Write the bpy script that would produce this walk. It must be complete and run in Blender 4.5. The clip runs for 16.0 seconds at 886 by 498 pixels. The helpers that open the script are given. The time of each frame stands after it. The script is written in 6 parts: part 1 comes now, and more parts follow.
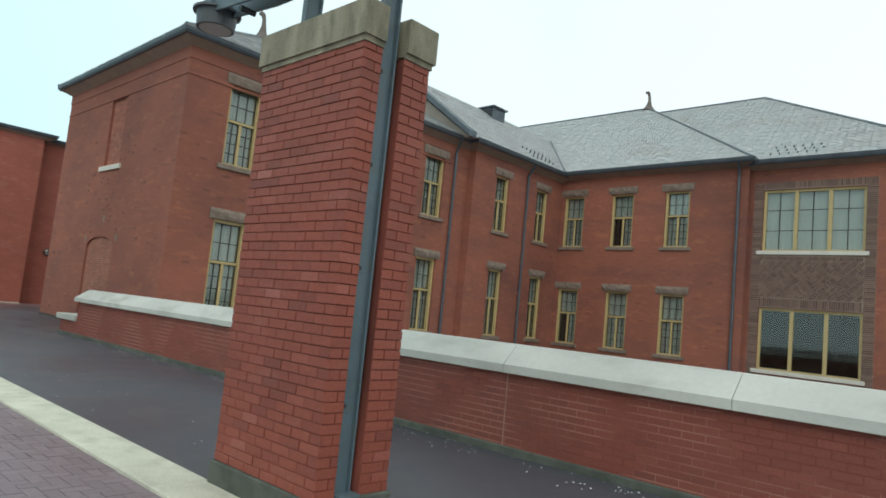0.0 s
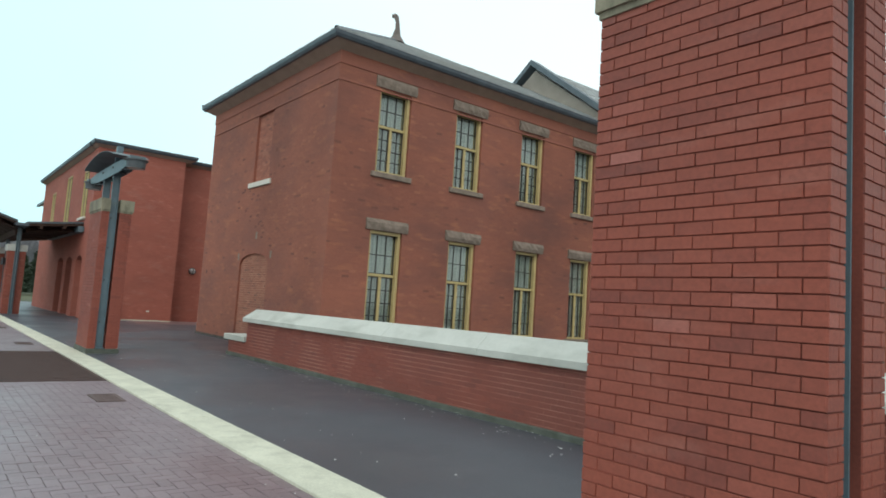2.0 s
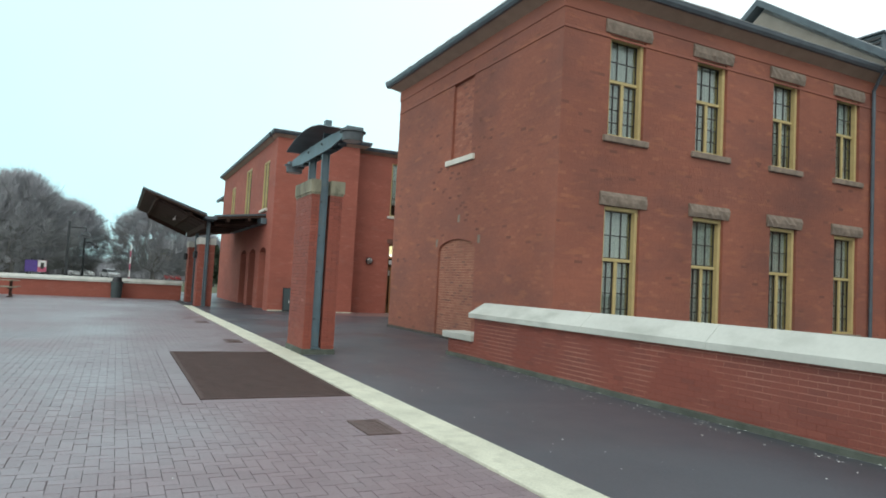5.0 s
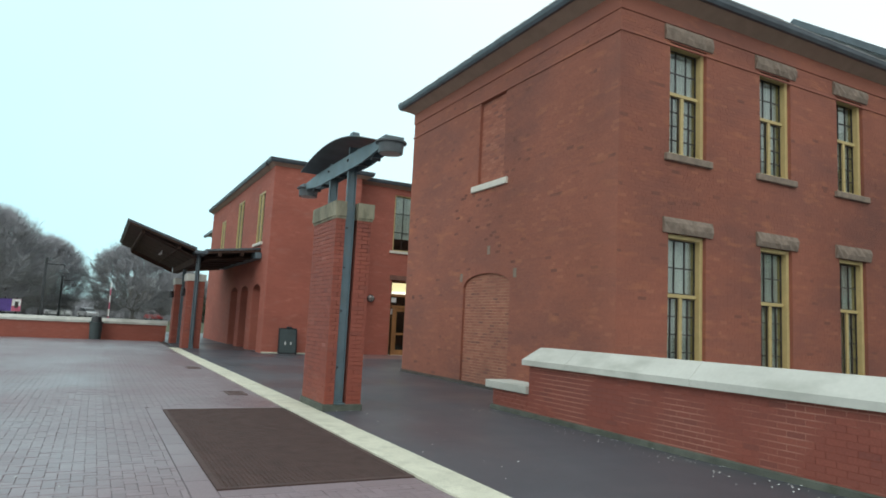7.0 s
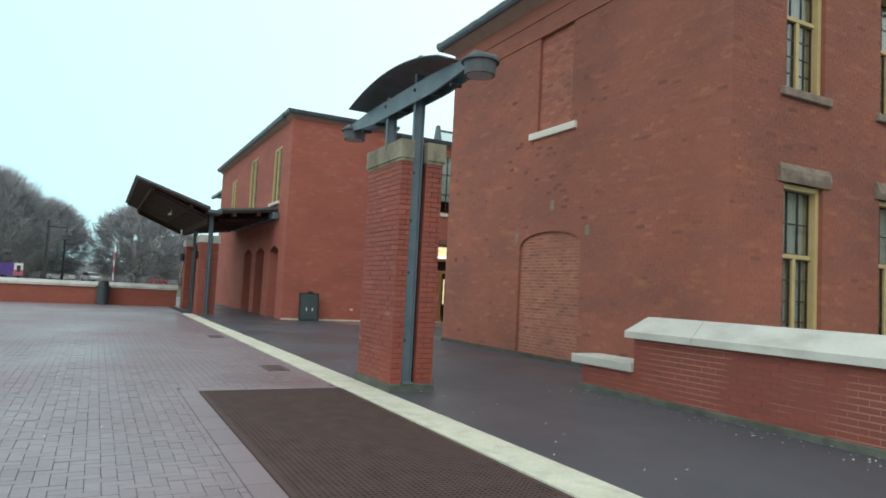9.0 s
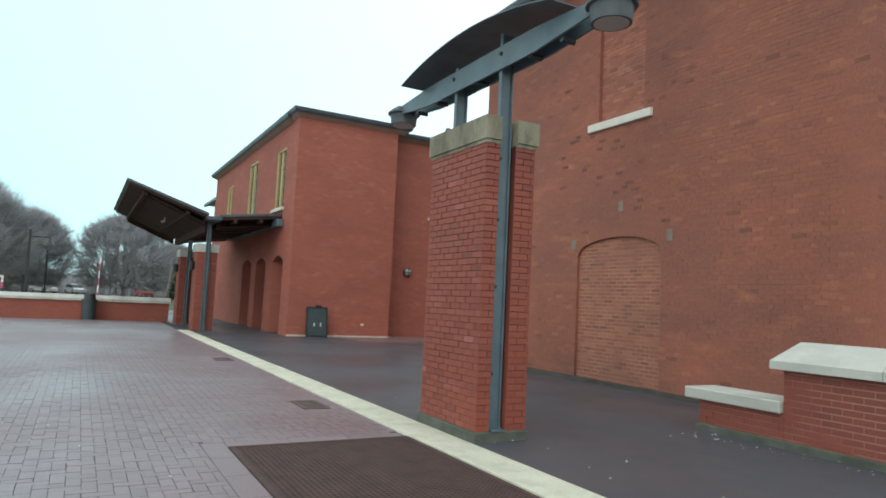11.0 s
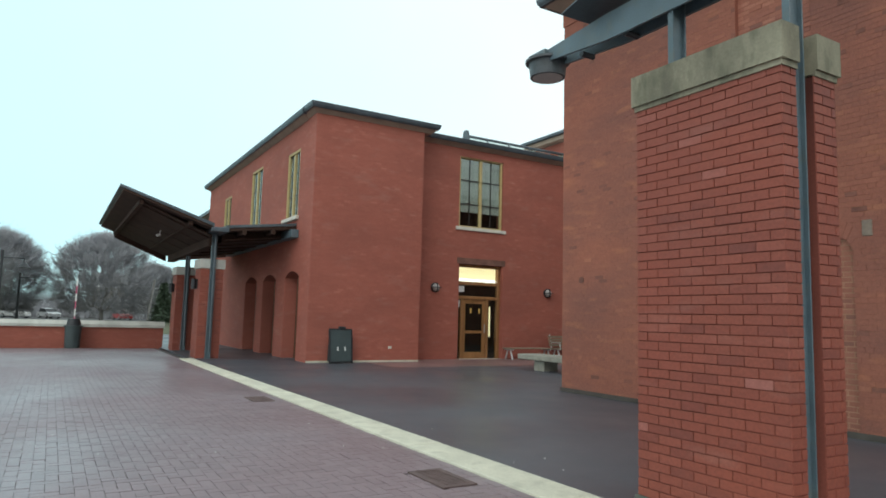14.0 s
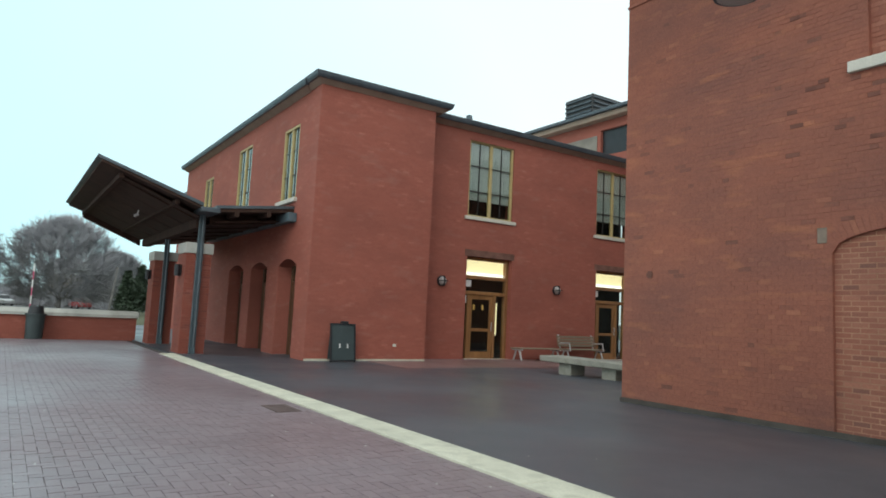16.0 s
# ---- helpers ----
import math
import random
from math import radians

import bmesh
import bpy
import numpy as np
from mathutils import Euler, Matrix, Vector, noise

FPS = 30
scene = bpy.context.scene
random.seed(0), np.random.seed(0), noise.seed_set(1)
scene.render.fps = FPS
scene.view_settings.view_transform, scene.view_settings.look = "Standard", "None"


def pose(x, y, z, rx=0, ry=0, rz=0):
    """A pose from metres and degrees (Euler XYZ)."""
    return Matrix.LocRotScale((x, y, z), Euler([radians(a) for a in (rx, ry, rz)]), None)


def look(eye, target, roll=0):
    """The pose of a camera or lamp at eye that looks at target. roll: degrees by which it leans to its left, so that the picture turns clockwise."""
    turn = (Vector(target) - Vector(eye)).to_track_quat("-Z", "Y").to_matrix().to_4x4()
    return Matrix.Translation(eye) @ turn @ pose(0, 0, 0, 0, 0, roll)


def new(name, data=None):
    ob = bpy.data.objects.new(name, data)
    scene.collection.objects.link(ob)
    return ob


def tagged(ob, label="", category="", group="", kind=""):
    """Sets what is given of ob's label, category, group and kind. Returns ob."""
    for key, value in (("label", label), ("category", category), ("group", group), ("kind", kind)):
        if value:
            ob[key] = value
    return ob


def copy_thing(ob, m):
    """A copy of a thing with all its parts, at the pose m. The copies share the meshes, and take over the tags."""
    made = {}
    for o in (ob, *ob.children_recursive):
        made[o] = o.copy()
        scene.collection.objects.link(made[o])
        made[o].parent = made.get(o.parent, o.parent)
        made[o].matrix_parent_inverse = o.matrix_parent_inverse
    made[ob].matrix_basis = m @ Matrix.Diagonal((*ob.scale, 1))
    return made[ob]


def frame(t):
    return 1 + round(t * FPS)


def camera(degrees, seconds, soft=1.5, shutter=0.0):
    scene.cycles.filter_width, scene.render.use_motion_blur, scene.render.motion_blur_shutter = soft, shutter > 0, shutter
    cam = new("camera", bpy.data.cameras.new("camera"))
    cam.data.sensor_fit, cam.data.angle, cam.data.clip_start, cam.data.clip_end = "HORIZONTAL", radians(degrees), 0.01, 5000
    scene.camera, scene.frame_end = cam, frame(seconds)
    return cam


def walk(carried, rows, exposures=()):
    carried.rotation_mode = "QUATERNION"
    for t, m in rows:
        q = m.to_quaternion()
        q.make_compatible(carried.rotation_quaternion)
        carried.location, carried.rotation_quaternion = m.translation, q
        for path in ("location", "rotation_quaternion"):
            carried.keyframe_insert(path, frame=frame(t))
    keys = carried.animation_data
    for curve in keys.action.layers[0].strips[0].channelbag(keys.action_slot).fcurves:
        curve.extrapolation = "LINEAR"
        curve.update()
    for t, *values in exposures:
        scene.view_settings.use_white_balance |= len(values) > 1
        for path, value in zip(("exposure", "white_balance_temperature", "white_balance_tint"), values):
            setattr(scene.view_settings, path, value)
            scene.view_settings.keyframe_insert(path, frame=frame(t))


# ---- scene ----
cam = camera(67.7, 16.0, soft=1.75)
METRES, EYE, TILT, LEAN, TURN = 17.9, 1.413, 0.0, 0.0, 43.2
ROWS = [
    (0.0, 0.0, 0.0, 0.0, -0.55, 5.63, -5.58),
    (0.5, -0.0246, 0.0189, -0.0007, -0.07, 4.93, -4.46),
    (1.0, -0.0502, 0.0384, 0.0009, 2.66, 5.18, -3.8),
    (1.5, -0.0751, 0.0524, 0.0024, 4.35, 5.75, -4.05),
    (2.0, -0.1001, 0.0729, 0.002, 8.36, 5.21, -3.74),
    (2.5, -0.1273, 0.0885, 0.0013, 11.41, 4.56, -3.87),
    (3.0, -0.152, 0.1105, 0.0005, 10.93, 4.25, -4.21),
    (3.5, -0.1786, 0.1276, -0.0008, 14.16, 3.93, -3.71),
    (4.0, -0.203, 0.1456, -0.0007, 15.94, 2.96, -4.55),
    (4.5, -0.2256, 0.1659, 0.001, 20.11, 2.56, -3.19),
    (7.0, -0.3417, 0.2695, 0.0015, 19.03, 6.64, -2.85),
    (7.5, -0.3662, 0.2877, 0.0018, 18.69, 7.22, -3.33),
    (8.0, -0.3896, 0.3082, 0.0009, 18.89, 7.65, -2.58),
    (8.5, -0.4157, 0.325, -0.0009, 19.01, 4.78, -3.33),
    (9.0, -0.4368, 0.3459, -0.0021, 19.1, 3.64, -2.94),
    (11.5, -0.5585, 0.4466, 0.0001, 17.32, 5.1, -2.21),
    (12.0, -0.583, 0.4621, -0.0001, 17.45, 6.11, -1.25),
    (12.5, -0.6062, 0.4801, -0.0017, 17.64, 6.96, -1.55),
    (13.0, -0.6329, 0.4994, -0.0022, 18.69, 7.29, -2.13),
    (13.5, -0.6557, 0.5189, -0.0018, 16.14, 5.67, -2.15),
    (14.0, -0.6791, 0.5402, -0.0007, 16.21, 6.07, -1.53),
    (14.5, -0.7047, 0.5574, 0.0004, 16.46, 6.01, -2.17),
    (15.0, -0.7292, 0.5777, -0.0005, 17.88, 5.56, -2.27),
    (15.5, -0.7565, 0.5967, -0.0014, 18.18, 5.36, -2.2),
    (16.0, -0.781, 0.618, -0.0033, 13.08, 5.85, -2.76),
]
walk(cam, [(t, pose(0, 0, EYE, TILT, LEAN, TURN) @ pose(METRES * x, METRES * y, METRES * z, 90 + pitch, roll, yaw)) for t, x, y, z, yaw, pitch, roll in ROWS], exposures=[(0.0, -0.15), (2.0, -0.03), (3.0, 0.04), (4.5, 0.08), (7.0, -0.03), (7.5, -0.14), (8.0, -0.22), (8.5, -0.19), (9.0, 0.01), (11.5, 0.11), (12.0, 0.03), (12.5, 0.01), (13.0, -0.12), (14.0, -0.02), (16.0, -0.05)])

# ---- sky and light ----
world = bpy.data.worlds.new("overcast_sky")
scene.world = world
world.use_nodes = True
wn, wl = world.node_tree.nodes, world.node_tree.links
wn.clear()
w_out, w_bg = wn.new("ShaderNodeOutputWorld"), wn.new("ShaderNodeBackground")
w_sky = wn.new("ShaderNodeTexSky")
w_sky.sky_type, w_sky.sun_disc = "NISHITA", False
w_sky.sun_elevation, w_sky.sun_rotation = radians(37), radians(140)
w_gain = wn.new("ShaderNodeMixRGB")
w_gain.blend_type, w_gain.inputs[0].default_value, w_gain.inputs[2].default_value = "MULTIPLY", 1.0, (1.0, 1.25, 1.2, 1)
w_cloud = wn.new("ShaderNodeTexNoise")
w_cloud.inputs["Scale"].default_value, w_cloud.inputs["Detail"].default_value = 1.3, 4.0
w_ramp = wn.new("ShaderNodeValToRGB")
w_ramp.color_ramp.elements[0].position, w_ramp.color_ramp.elements[1].position = 0.3, 0.7
w_ramp.color_ramp.elements[0].color, w_ramp.color_ramp.elements[1].color = (8.2, 9.8, 9.9, 1), (9.4, 10.0, 10.0, 1)
w_mix = wn.new("ShaderNodeMixRGB")
w_mix.inputs[0].default_value = 0.9
w_co = wn.new("ShaderNodeTexCoord")
w_dot = wn.new("ShaderNodeVectorMath")
w_dot.operation, w_dot.inputs[1].default_value = "DOT_PRODUCT", (-0.86, -0.34, -0.38)
w_cast = wn.new("ShaderNodeValToRGB")
w_cast.color_ramp.elements[0].position, w_cast.color_ramp.elements[1].position = 0.3, 1.0
w_cast.color_ramp.elements[0].color, w_cast.color_ramp.elements[1].color = (1.0, 1.0, 1.0, 1), (0.58, 0.91, 0.97, 1)
w_tint = wn.new("ShaderNodeMixRGB")
w_tint.blend_type, w_tint.inputs[0].default_value = "MULTIPLY", 1.0
wl.new(w_co.outputs["Generated"], w_dot.inputs[0])
wl.new(w_dot.outputs["Value"], w_cast.inputs[0])
wl.new(w_cast.outputs[0], w_tint.inputs[2])
wl.new(w_co.outputs["Generated"], w_cloud.inputs["Vector"])
wl.new(w_cloud.outputs["Fac"], w_ramp.inputs[0])
wl.new(w_sky.outputs[0], w_gain.inputs[1])
wl.new(w_gain.outputs[0], w_mix.inputs[1])
wl.new(w_ramp.outputs[0], w_mix.inputs[2])
wl.new(w_mix.outputs[0], w_tint.inputs[1])
wl.new(w_tint.outputs[0], w_bg.inputs[0])
w_bg.inputs[1].default_value = 0.125
wl.new(w_bg.outputs[0], w_out.inputs[0])

sun = new("sun", bpy.data.lights.new("sun", "SUN"))
sun.data.energy, sun.data.angle, sun.data.color = 0.6, radians(30), (1.0, 0.97, 0.92)
sun.matrix_world = look((12, -26, 26), (-10, 0, 0))

# ---- materials ----
def mat_base(name, rough=0.8, metal=0.0):
    m = bpy.data.materials.new(name)
    m.use_nodes = True
    n = m.node_tree.nodes
    b = n["Principled BSDF"]
    b.inputs["Roughness"].default_value, b.inputs["Metallic"].default_value = rough, metal
    return m, n, m.node_tree.links, b


def pos_noise(n, l, scale, detail=4.0, stretch=(1, 1, 1)):
    co, mp, no = n.new("ShaderNodeNewGeometry"), n.new("ShaderNodeMapping"), n.new("ShaderNodeTexNoise")
    mp.inputs["Scale"].default_value = stretch
    no.inputs["Scale"].default_value, no.inputs["Detail"].default_value = scale, detail
    l.new(co.outputs["Position"], mp.inputs["Vector"])
    l.new(mp.outputs[0], no.inputs["Vector"])
    return no.outputs["Fac"]


def ramp(n, l, fac, stops):
    r = n.new("ShaderNodeValToRGB")
    e = r.color_ramp.elements
    while len(e) < len(stops):
        e.new(0.5)
    for el, (p, c) in zip(e, stops):
        el.position, el.color = p, (*c, 1)
    l.new(fac, r.inputs[0])
    return r.outputs[0]


def mix(n, l, a, b, fac=0.5, mode="MIX"):
    m = n.new("ShaderNodeMixRGB")
    m.blend_type = mode
    for i, v in ((0, fac), (1, a), (2, b)):
        if isinstance(v, (int, float)):
            m.inputs[i].default_value = v
        elif isinstance(v, tuple):
            m.inputs[i].default_value = (*v, 1)
        else:
            l.new(v, m.inputs[i])
    return m.outputs[0]


def bump(n, l, b, height, strength=0.3, dist=0.01):
    bp = n.new("ShaderNodeBump")
    bp.inputs["Strength"].default_value, bp.inputs["Distance"].default_value = strength, dist
    l.new(height, bp.inputs["Height"])
    l.new(bp.outputs[0], b.inputs["Normal"])


def plain(name, c, rough=0.7, metal=0.0, vary=0.15, scale=3.0, grain=60.0, bumps=0.15, dirt=None, stretch=(1, 1, 1), speck=0.6):
    """A surface of one colour with stains at a large scale and grain at a small one."""
    m, n, l, b = mat_base(name, rough, metal)
    lo, hi = tuple(v * (1 - vary) for v in c), tuple(min(1, v * (1 + vary)) for v in c)
    col = ramp(n, l, pos_noise(n, l, scale, 5, stretch), [(0.3, lo), (0.7, hi)])
    fine = pos_noise(n, l, grain, 3)
    col = mix(n, l, col, ramp(n, l, fine, [(0.3, (0.8, 0.8, 0.8)), (0.7, (1.1, 1.1, 1.1))]), speck, "MULTIPLY")
    if dirt:
        col = mix(n, l, col, dirt, ramp(n, l, pos_noise(n, l, scale * 2.3, 6, stretch), [(0.5, (0, 0, 0)), (0.75, (0.7, 0.7, 0.7))]))
    l.new(col, b.inputs["Base Color"])
    if bumps:
        bump(n, l, b, fine, bumps, 0.004)
    return m


def brick_mat(name, stops, rough=0.85, stain=(0.5, 0.5, 0.5), tint=0.35, patch=0.5, gloss_patch=False, bloom=0.0, bloom_tone=(0.5, 0.32, 0.27), weather=0.0):
    """Fired clay: a tone of its own for every brick, blotches over several courses, a gritty face."""
    m, n, l, b = mat_base(name, rough)
    geo, info = n.new("ShaderNodeNewGeometry"), n.new("ShaderNodeObjectInfo")
    add, fr = n.new("ShaderNodeMath"), n.new("ShaderNodeMath")
    add.operation, fr.operation = "ADD", "FRACT"
    l.new(geo.outputs["Random Per Island"], add.inputs[0])
    l.new(info.outputs["Random"], add.inputs[1])
    l.new(add.outputs[0], fr.inputs[0])
    col = ramp(n, l, fr.outputs[0], stops)
    big = pos_noise(n, l, patch, 5, (1, 1, 2.5))
    col = mix(n, l, col, stain, ramp(n, l, big, [(0.42, (0, 0, 0)), (0.72, (tint, tint, tint))]))
    if bloom:
        col = mix(n, l, col, bloom_tone, ramp(n, l, pos_noise(n, l, 1.6, 7, (1, 1, 3.5)), [(0.57, (0, 0, 0)), (0.74, (bloom, bloom, bloom))]))
    if weather:
        w = 1 - weather
        col = mix(n, l, col, ramp(n, l, pos_noise(n, l, 0.22, 6, (1, 1, 0.6)), [(0.4, (1.06, 1.06, 1.06)), (0.68, (w, w * 1.02, w * 1.06))]), 1.0, "MULTIPLY")
    fine = pos_noise(n, l, 45, 4)
    col = mix(n, l, col, ramp(n, l, fine, [(0.3, (0.78, 0.78, 0.78)), (0.7, (1.12, 1.12, 1.12))]), 0.7, "MULTIPLY")
    l.new(col, b.inputs["Base Color"])
    if gloss_patch:
        l.new(ramp(n, l, pos_noise(n, l, 0.35, 4), [(0.35, (0.3, 0.3, 0.3)), (0.65, (0.5, 0.5, 0.5))]), b.inputs["Roughness"])
    bump(n, l, b, fine, 0.35, 0.004)
    return m


OLD = dict(stain=(0.225, 0.091, 0.069), tint=0.8, bloom=0.6, bloom_tone=(0.46, 0.17, 0.088), weather=0.26)


def streaky_mortar():
    """Brick-red pointing that has bleached pink in long patches."""
    m, n, l, b = mat_base("bleached_wall_mortar", 0.95)
    col = ramp(n, l, pos_noise(n, l, 1.3, 5, (1, 1, 1.4)), [(0.44, (0.235, 0.066, 0.046)), (0.56, (0.4, 0.18, 0.135)), (0.75, (0.47, 0.25, 0.19))])
    l.new(mix(n, l, col, ramp(n, l, pos_noise(n, l, 60, 3), [(0.3, (0.8, 0.8, 0.8)), (0.7, (1.1, 1.1, 1.1))]), 0.6, "MULTIPLY"), b.inputs["Base Color"])
    return m


M_BRICK = brick_mat("old_red_brick", [(0.0, (0.2, 0.08, 0.056)), (0.025, (0.315, 0.111, 0.072)), (0.5, (0.338, 0.117, 0.074)), (0.95, (0.352, 0.124, 0.078)), (0.99, (0.41, 0.152, 0.09))], **OLD)
M_MORTAR = brick_mat("red_mortar", [(0.0, (0.328, 0.114, 0.073)), (1.0, (0.336, 0.117, 0.074))], **OLD)
NEW = dict(stain=(0.29, 0.092, 0.066), tint=0.7, bloom=0.15)
M_BRICK_NEW = brick_mat("new_red_brick", [(0.0, (0.37, 0.112, 0.078)), (0.5, (0.39, 0.118, 0.082)), (0.95, (0.41, 0.127, 0.088)), (1.0, (0.46, 0.158, 0.113))], **NEW)
M_MORTAR_NEW = brick_mat("newer_red_mortar", [(0.0, (0.37, 0.114, 0.08)), (1.0, (0.38, 0.118, 0.083))], **NEW)
M_BRICK_PIER = brick_mat("smooth_red_brick", [(0.0, (0.2, 0.053, 0.037)), (0.12, (0.222, 0.057, 0.038)), (0.2, (0.25, 0.063, 0.04)), (0.88, (0.27, 0.069, 0.043)), (0.98, (0.295, 0.08, 0.053)), (1.0, (0.36, 0.125, 0.098))], rough=0.65, stain=(0.305, 0.07, 0.04), tint=0.7, patch=0.7, bloom=0.1)
M_MORTAR_DARK = plain("dark_pier_mortar", (0.2, 0.055, 0.038), 0.95, vary=0.6, scale=0.6)
M_BRICK_WALL = brick_mat("dark_red_wall_brick", [(0.0, (0.205, 0.058, 0.042)), (0.12, (0.235, 0.064, 0.044)), (0.8, (0.255, 0.069, 0.046)), (1.0, (0.28, 0.078, 0.052))], rough=0.7, stain=(0.19, 0.062, 0.047), tint=0.6, patch=0.8)
M_MORTAR_WALL = streaky_mortar()
M_MORTAR_PALE = plain("pink_mortar", (0.36, 0.2, 0.155), 0.95, vary=0.2)
M_BRICK_INFILL = brick_mat("pale_infill_brick", [(0.0, (0.2, 0.085, 0.064)), (0.12, (0.3, 0.11, 0.074)), (0.6, (0.335, 0.122, 0.078)), (1.0, (0.4, 0.16, 0.105))], stain=(0.23, 0.1, 0.076), tint=0.5)
M_MORTAR_INFILL = plain("pale_infill_mortar", (0.4, 0.205, 0.13), 0.95, vary=0.3, scale=1.5, dirt=(0.3, 0.12, 0.08))
M_BRICK_CHIP = plain("dark_chipped_brick", (0.19, 0.075, 0.054), 0.9, vary=0.3, scale=6)
M_BRICK_GREY = brick_mat("brown_grey_brick", [(0.0, (0.11, 0.063, 0.05)), (0.6, (0.165, 0.1, 0.076)), (1.0, (0.22, 0.138, 0.105))], stain=(0.12, 0.08, 0.07), tint=0.3)
M_PAVER = brick_mat("wet_plum_paver", [(0.0, (0.205, 0.15, 0.163)), (0.5, (0.23, 0.168, 0.183)), (1.0, (0.255, 0.189, 0.205))], rough=0.45, stain=(0.28, 0.25, 0.275), tint=0.45, patch=0.4, gloss_patch=True)
M_ASPHALT_DARK = brick_mat("wet_charcoal_paver", [(0.0, (0.062, 0.067, 0.08)), (0.5, (0.072, 0.077, 0.092)), (1.0, (0.085, 0.09, 0.105))], rough=0.45, stain=(0.1, 0.106, 0.122), tint=0.55, patch=0.6, gloss_patch=True)
M_JOINT = plain("damp_sand_joint", (0.13, 0.1, 0.107), 0.9, vary=0.5, scale=3)
M_GROUND = plain("far_ground", (0.09, 0.085, 0.07), 0.9, vary=0.3, scale=0.08, grain=8)
M_ROAD = plain("grey_asphalt_road", (0.09, 0.09, 0.092), 0.8, vary=0.15, scale=0.4)
M_GRASS = plain("dull_winter_grass", (0.09, 0.095, 0.045), 0.95, vary=0.3, scale=0.6, grain=20)
M_STRIP = plain("cream_concrete", (0.62, 0.60, 0.48), 0.8, vary=0.12, scale=2.0, dirt=(0.42, 0.40, 0.32))
M_COPING = plain("pale_limestone_coping", (0.54, 0.54, 0.49), 0.75, vary=0.12, scale=0.9, grain=22, bumps=0.05, dirt=(0.36, 0.365, 0.32), stretch=(0.8, 1.6, 1.6), speck=0.2)
M_CAP = plain("mossy_sandstone_cap", (0.25, 0.232, 0.165), 0.9, vary=0.4, scale=2.2, dirt=(0.075, 0.08, 0.05), stretch=(2, 2, 0.7))
M_PLINTH = plain("weathered_green_concrete", (0.1, 0.108, 0.088), 0.9, vary=0.35, scale=3, dirt=(0.055, 0.065, 0.045))
M_PLINTH_DARK = plain("dark_wall_base", (0.075, 0.065, 0.055), 0.9, vary=0.3, scale=4)
# room surfaces coloured near black, as shade behind the glass
M_ROOM = plain("room_shade_paint", (0.075, 0.07, 0.065), 0.9)
M_STONE = plain("rough_brownstone", (0.24, 0.185, 0.145), 0.95, vary=0.22, scale=6, grain=25, bumps=0.8)
M_FINIAL = plain("weathered_terracotta_finial", (0.17, 0.145, 0.13), 0.9, vary=0.2, scale=5)
M_SILL = plain("cast_stone_sill", (0.66, 0.62, 0.54), 0.8, vary=0.08)
M_STEEL = plain("slate_blue_painted_steel", (0.1, 0.148, 0.172), 0.45, 0.0, vary=0.15, scale=4, grain=90, bumps=0.05, dirt=(0.12, 0.14, 0.13))
M_HOUSING = plain("dark_grey_lamp_housing", (0.075, 0.088, 0.095), 0.5, 0.0, vary=0.2, scale=6)
M_SHEET = plain("weathered_zinc_sheet", (0.10, 0.125, 0.14), 0.5, 0.3, vary=0.2, scale=3)
M_GUTTER = plain("dark_teal_gutter", (0.085, 0.104, 0.12), 0.4, 0.2, vary=0.2)
M_SOFFIT = plain("taupe_soffit_paint", (0.34, 0.25, 0.19), 0.8, vary=0.1)
M_OCHRE = plain("ochre_window_paint", (0.53, 0.41, 0.185), 0.55, vary=0.08, scale=5)
M_LEAD = plain("dark_glazing_bar", (0.035, 0.03, 0.028), 0.5)
M_CURTAIN = plain("pale_grey_curtain", (0.68, 0.69, 0.65), 0.9, vary=0.12, scale=2, stretch=(6, 6, 0.4))
M_WOOD = plain("varnished_oak", (0.30, 0.145, 0.055), 0.4, vary=0.25, scale=4, stretch=(4, 4, 0.4))
# the oak again, darkened by the shade inside the deep arches
M_OAK_SHADE = plain("shaded_oak", (0.12, 0.06, 0.03), 0.5, vary=0.25, scale=4, stretch=(4, 4, 0.4))
M_TIMBER = plain("dark_stained_timber", (0.045, 0.022, 0.014), 0.95, vary=0.25, scale=3)
M_PIT = plain("pit_shade", (0.03, 0.022, 0.02), 0.9)
M_GRATE = plain("rusty_brown_grating", (0.074, 0.041, 0.035), 0.85, 0.0, vary=0.2, scale=5)
M_DRAIN = plain("dusty_brown_grating", (0.13, 0.088, 0.082), 0.85, 0.0, vary=0.25, scale=7)
M_DRAIN_PIT = plain("drain_pit_brown", (0.075, 0.052, 0.048), 0.9)
M_BLACK = plain("black_painted_metal", (0.025, 0.028, 0.032), 0.45, vary=0.2)
M_BIN = plain("dark_green_bin", (0.05, 0.07, 0.072), 0.5, vary=0.15)
M_WHITE = plain("white_paint", (0.75, 0.75, 0.73), 0.6, vary=0.06)
M_BARK = plain("grey_brown_bark", (0.22, 0.208, 0.2), 0.95, vary=0.25, scale=2, grain=15)
# twig colour lightened to a bluish grey, with distance haze mixed in
M_TWIG = plain("haze_grey_twigs", (0.37, 0.37, 0.39), 0.95, vary=0.2, scale=0.3, grain=3, bumps=0)
M_EVERGREEN = plain("evergreen_foliage", (0.05, 0.075, 0.045), 0.9, vary=0.4, scale=0.8, grain=4, bumps=0)
M_CHROME = plain("galvanised_bench_metal", (0.6, 0.6, 0.6), 0.4, 0.4, vary=0.1)
M_BENCHWOOD = plain("weathered_bench_wood", (0.26, 0.2, 0.14), 0.7, vary=0.2, stretch=(1, 6, 6))
M_CONCRETE = plain("stained_grey_concrete", (0.33, 0.32, 0.27), 0.85, vary=0.15, dirt=(0.2, 0.2, 0.16))
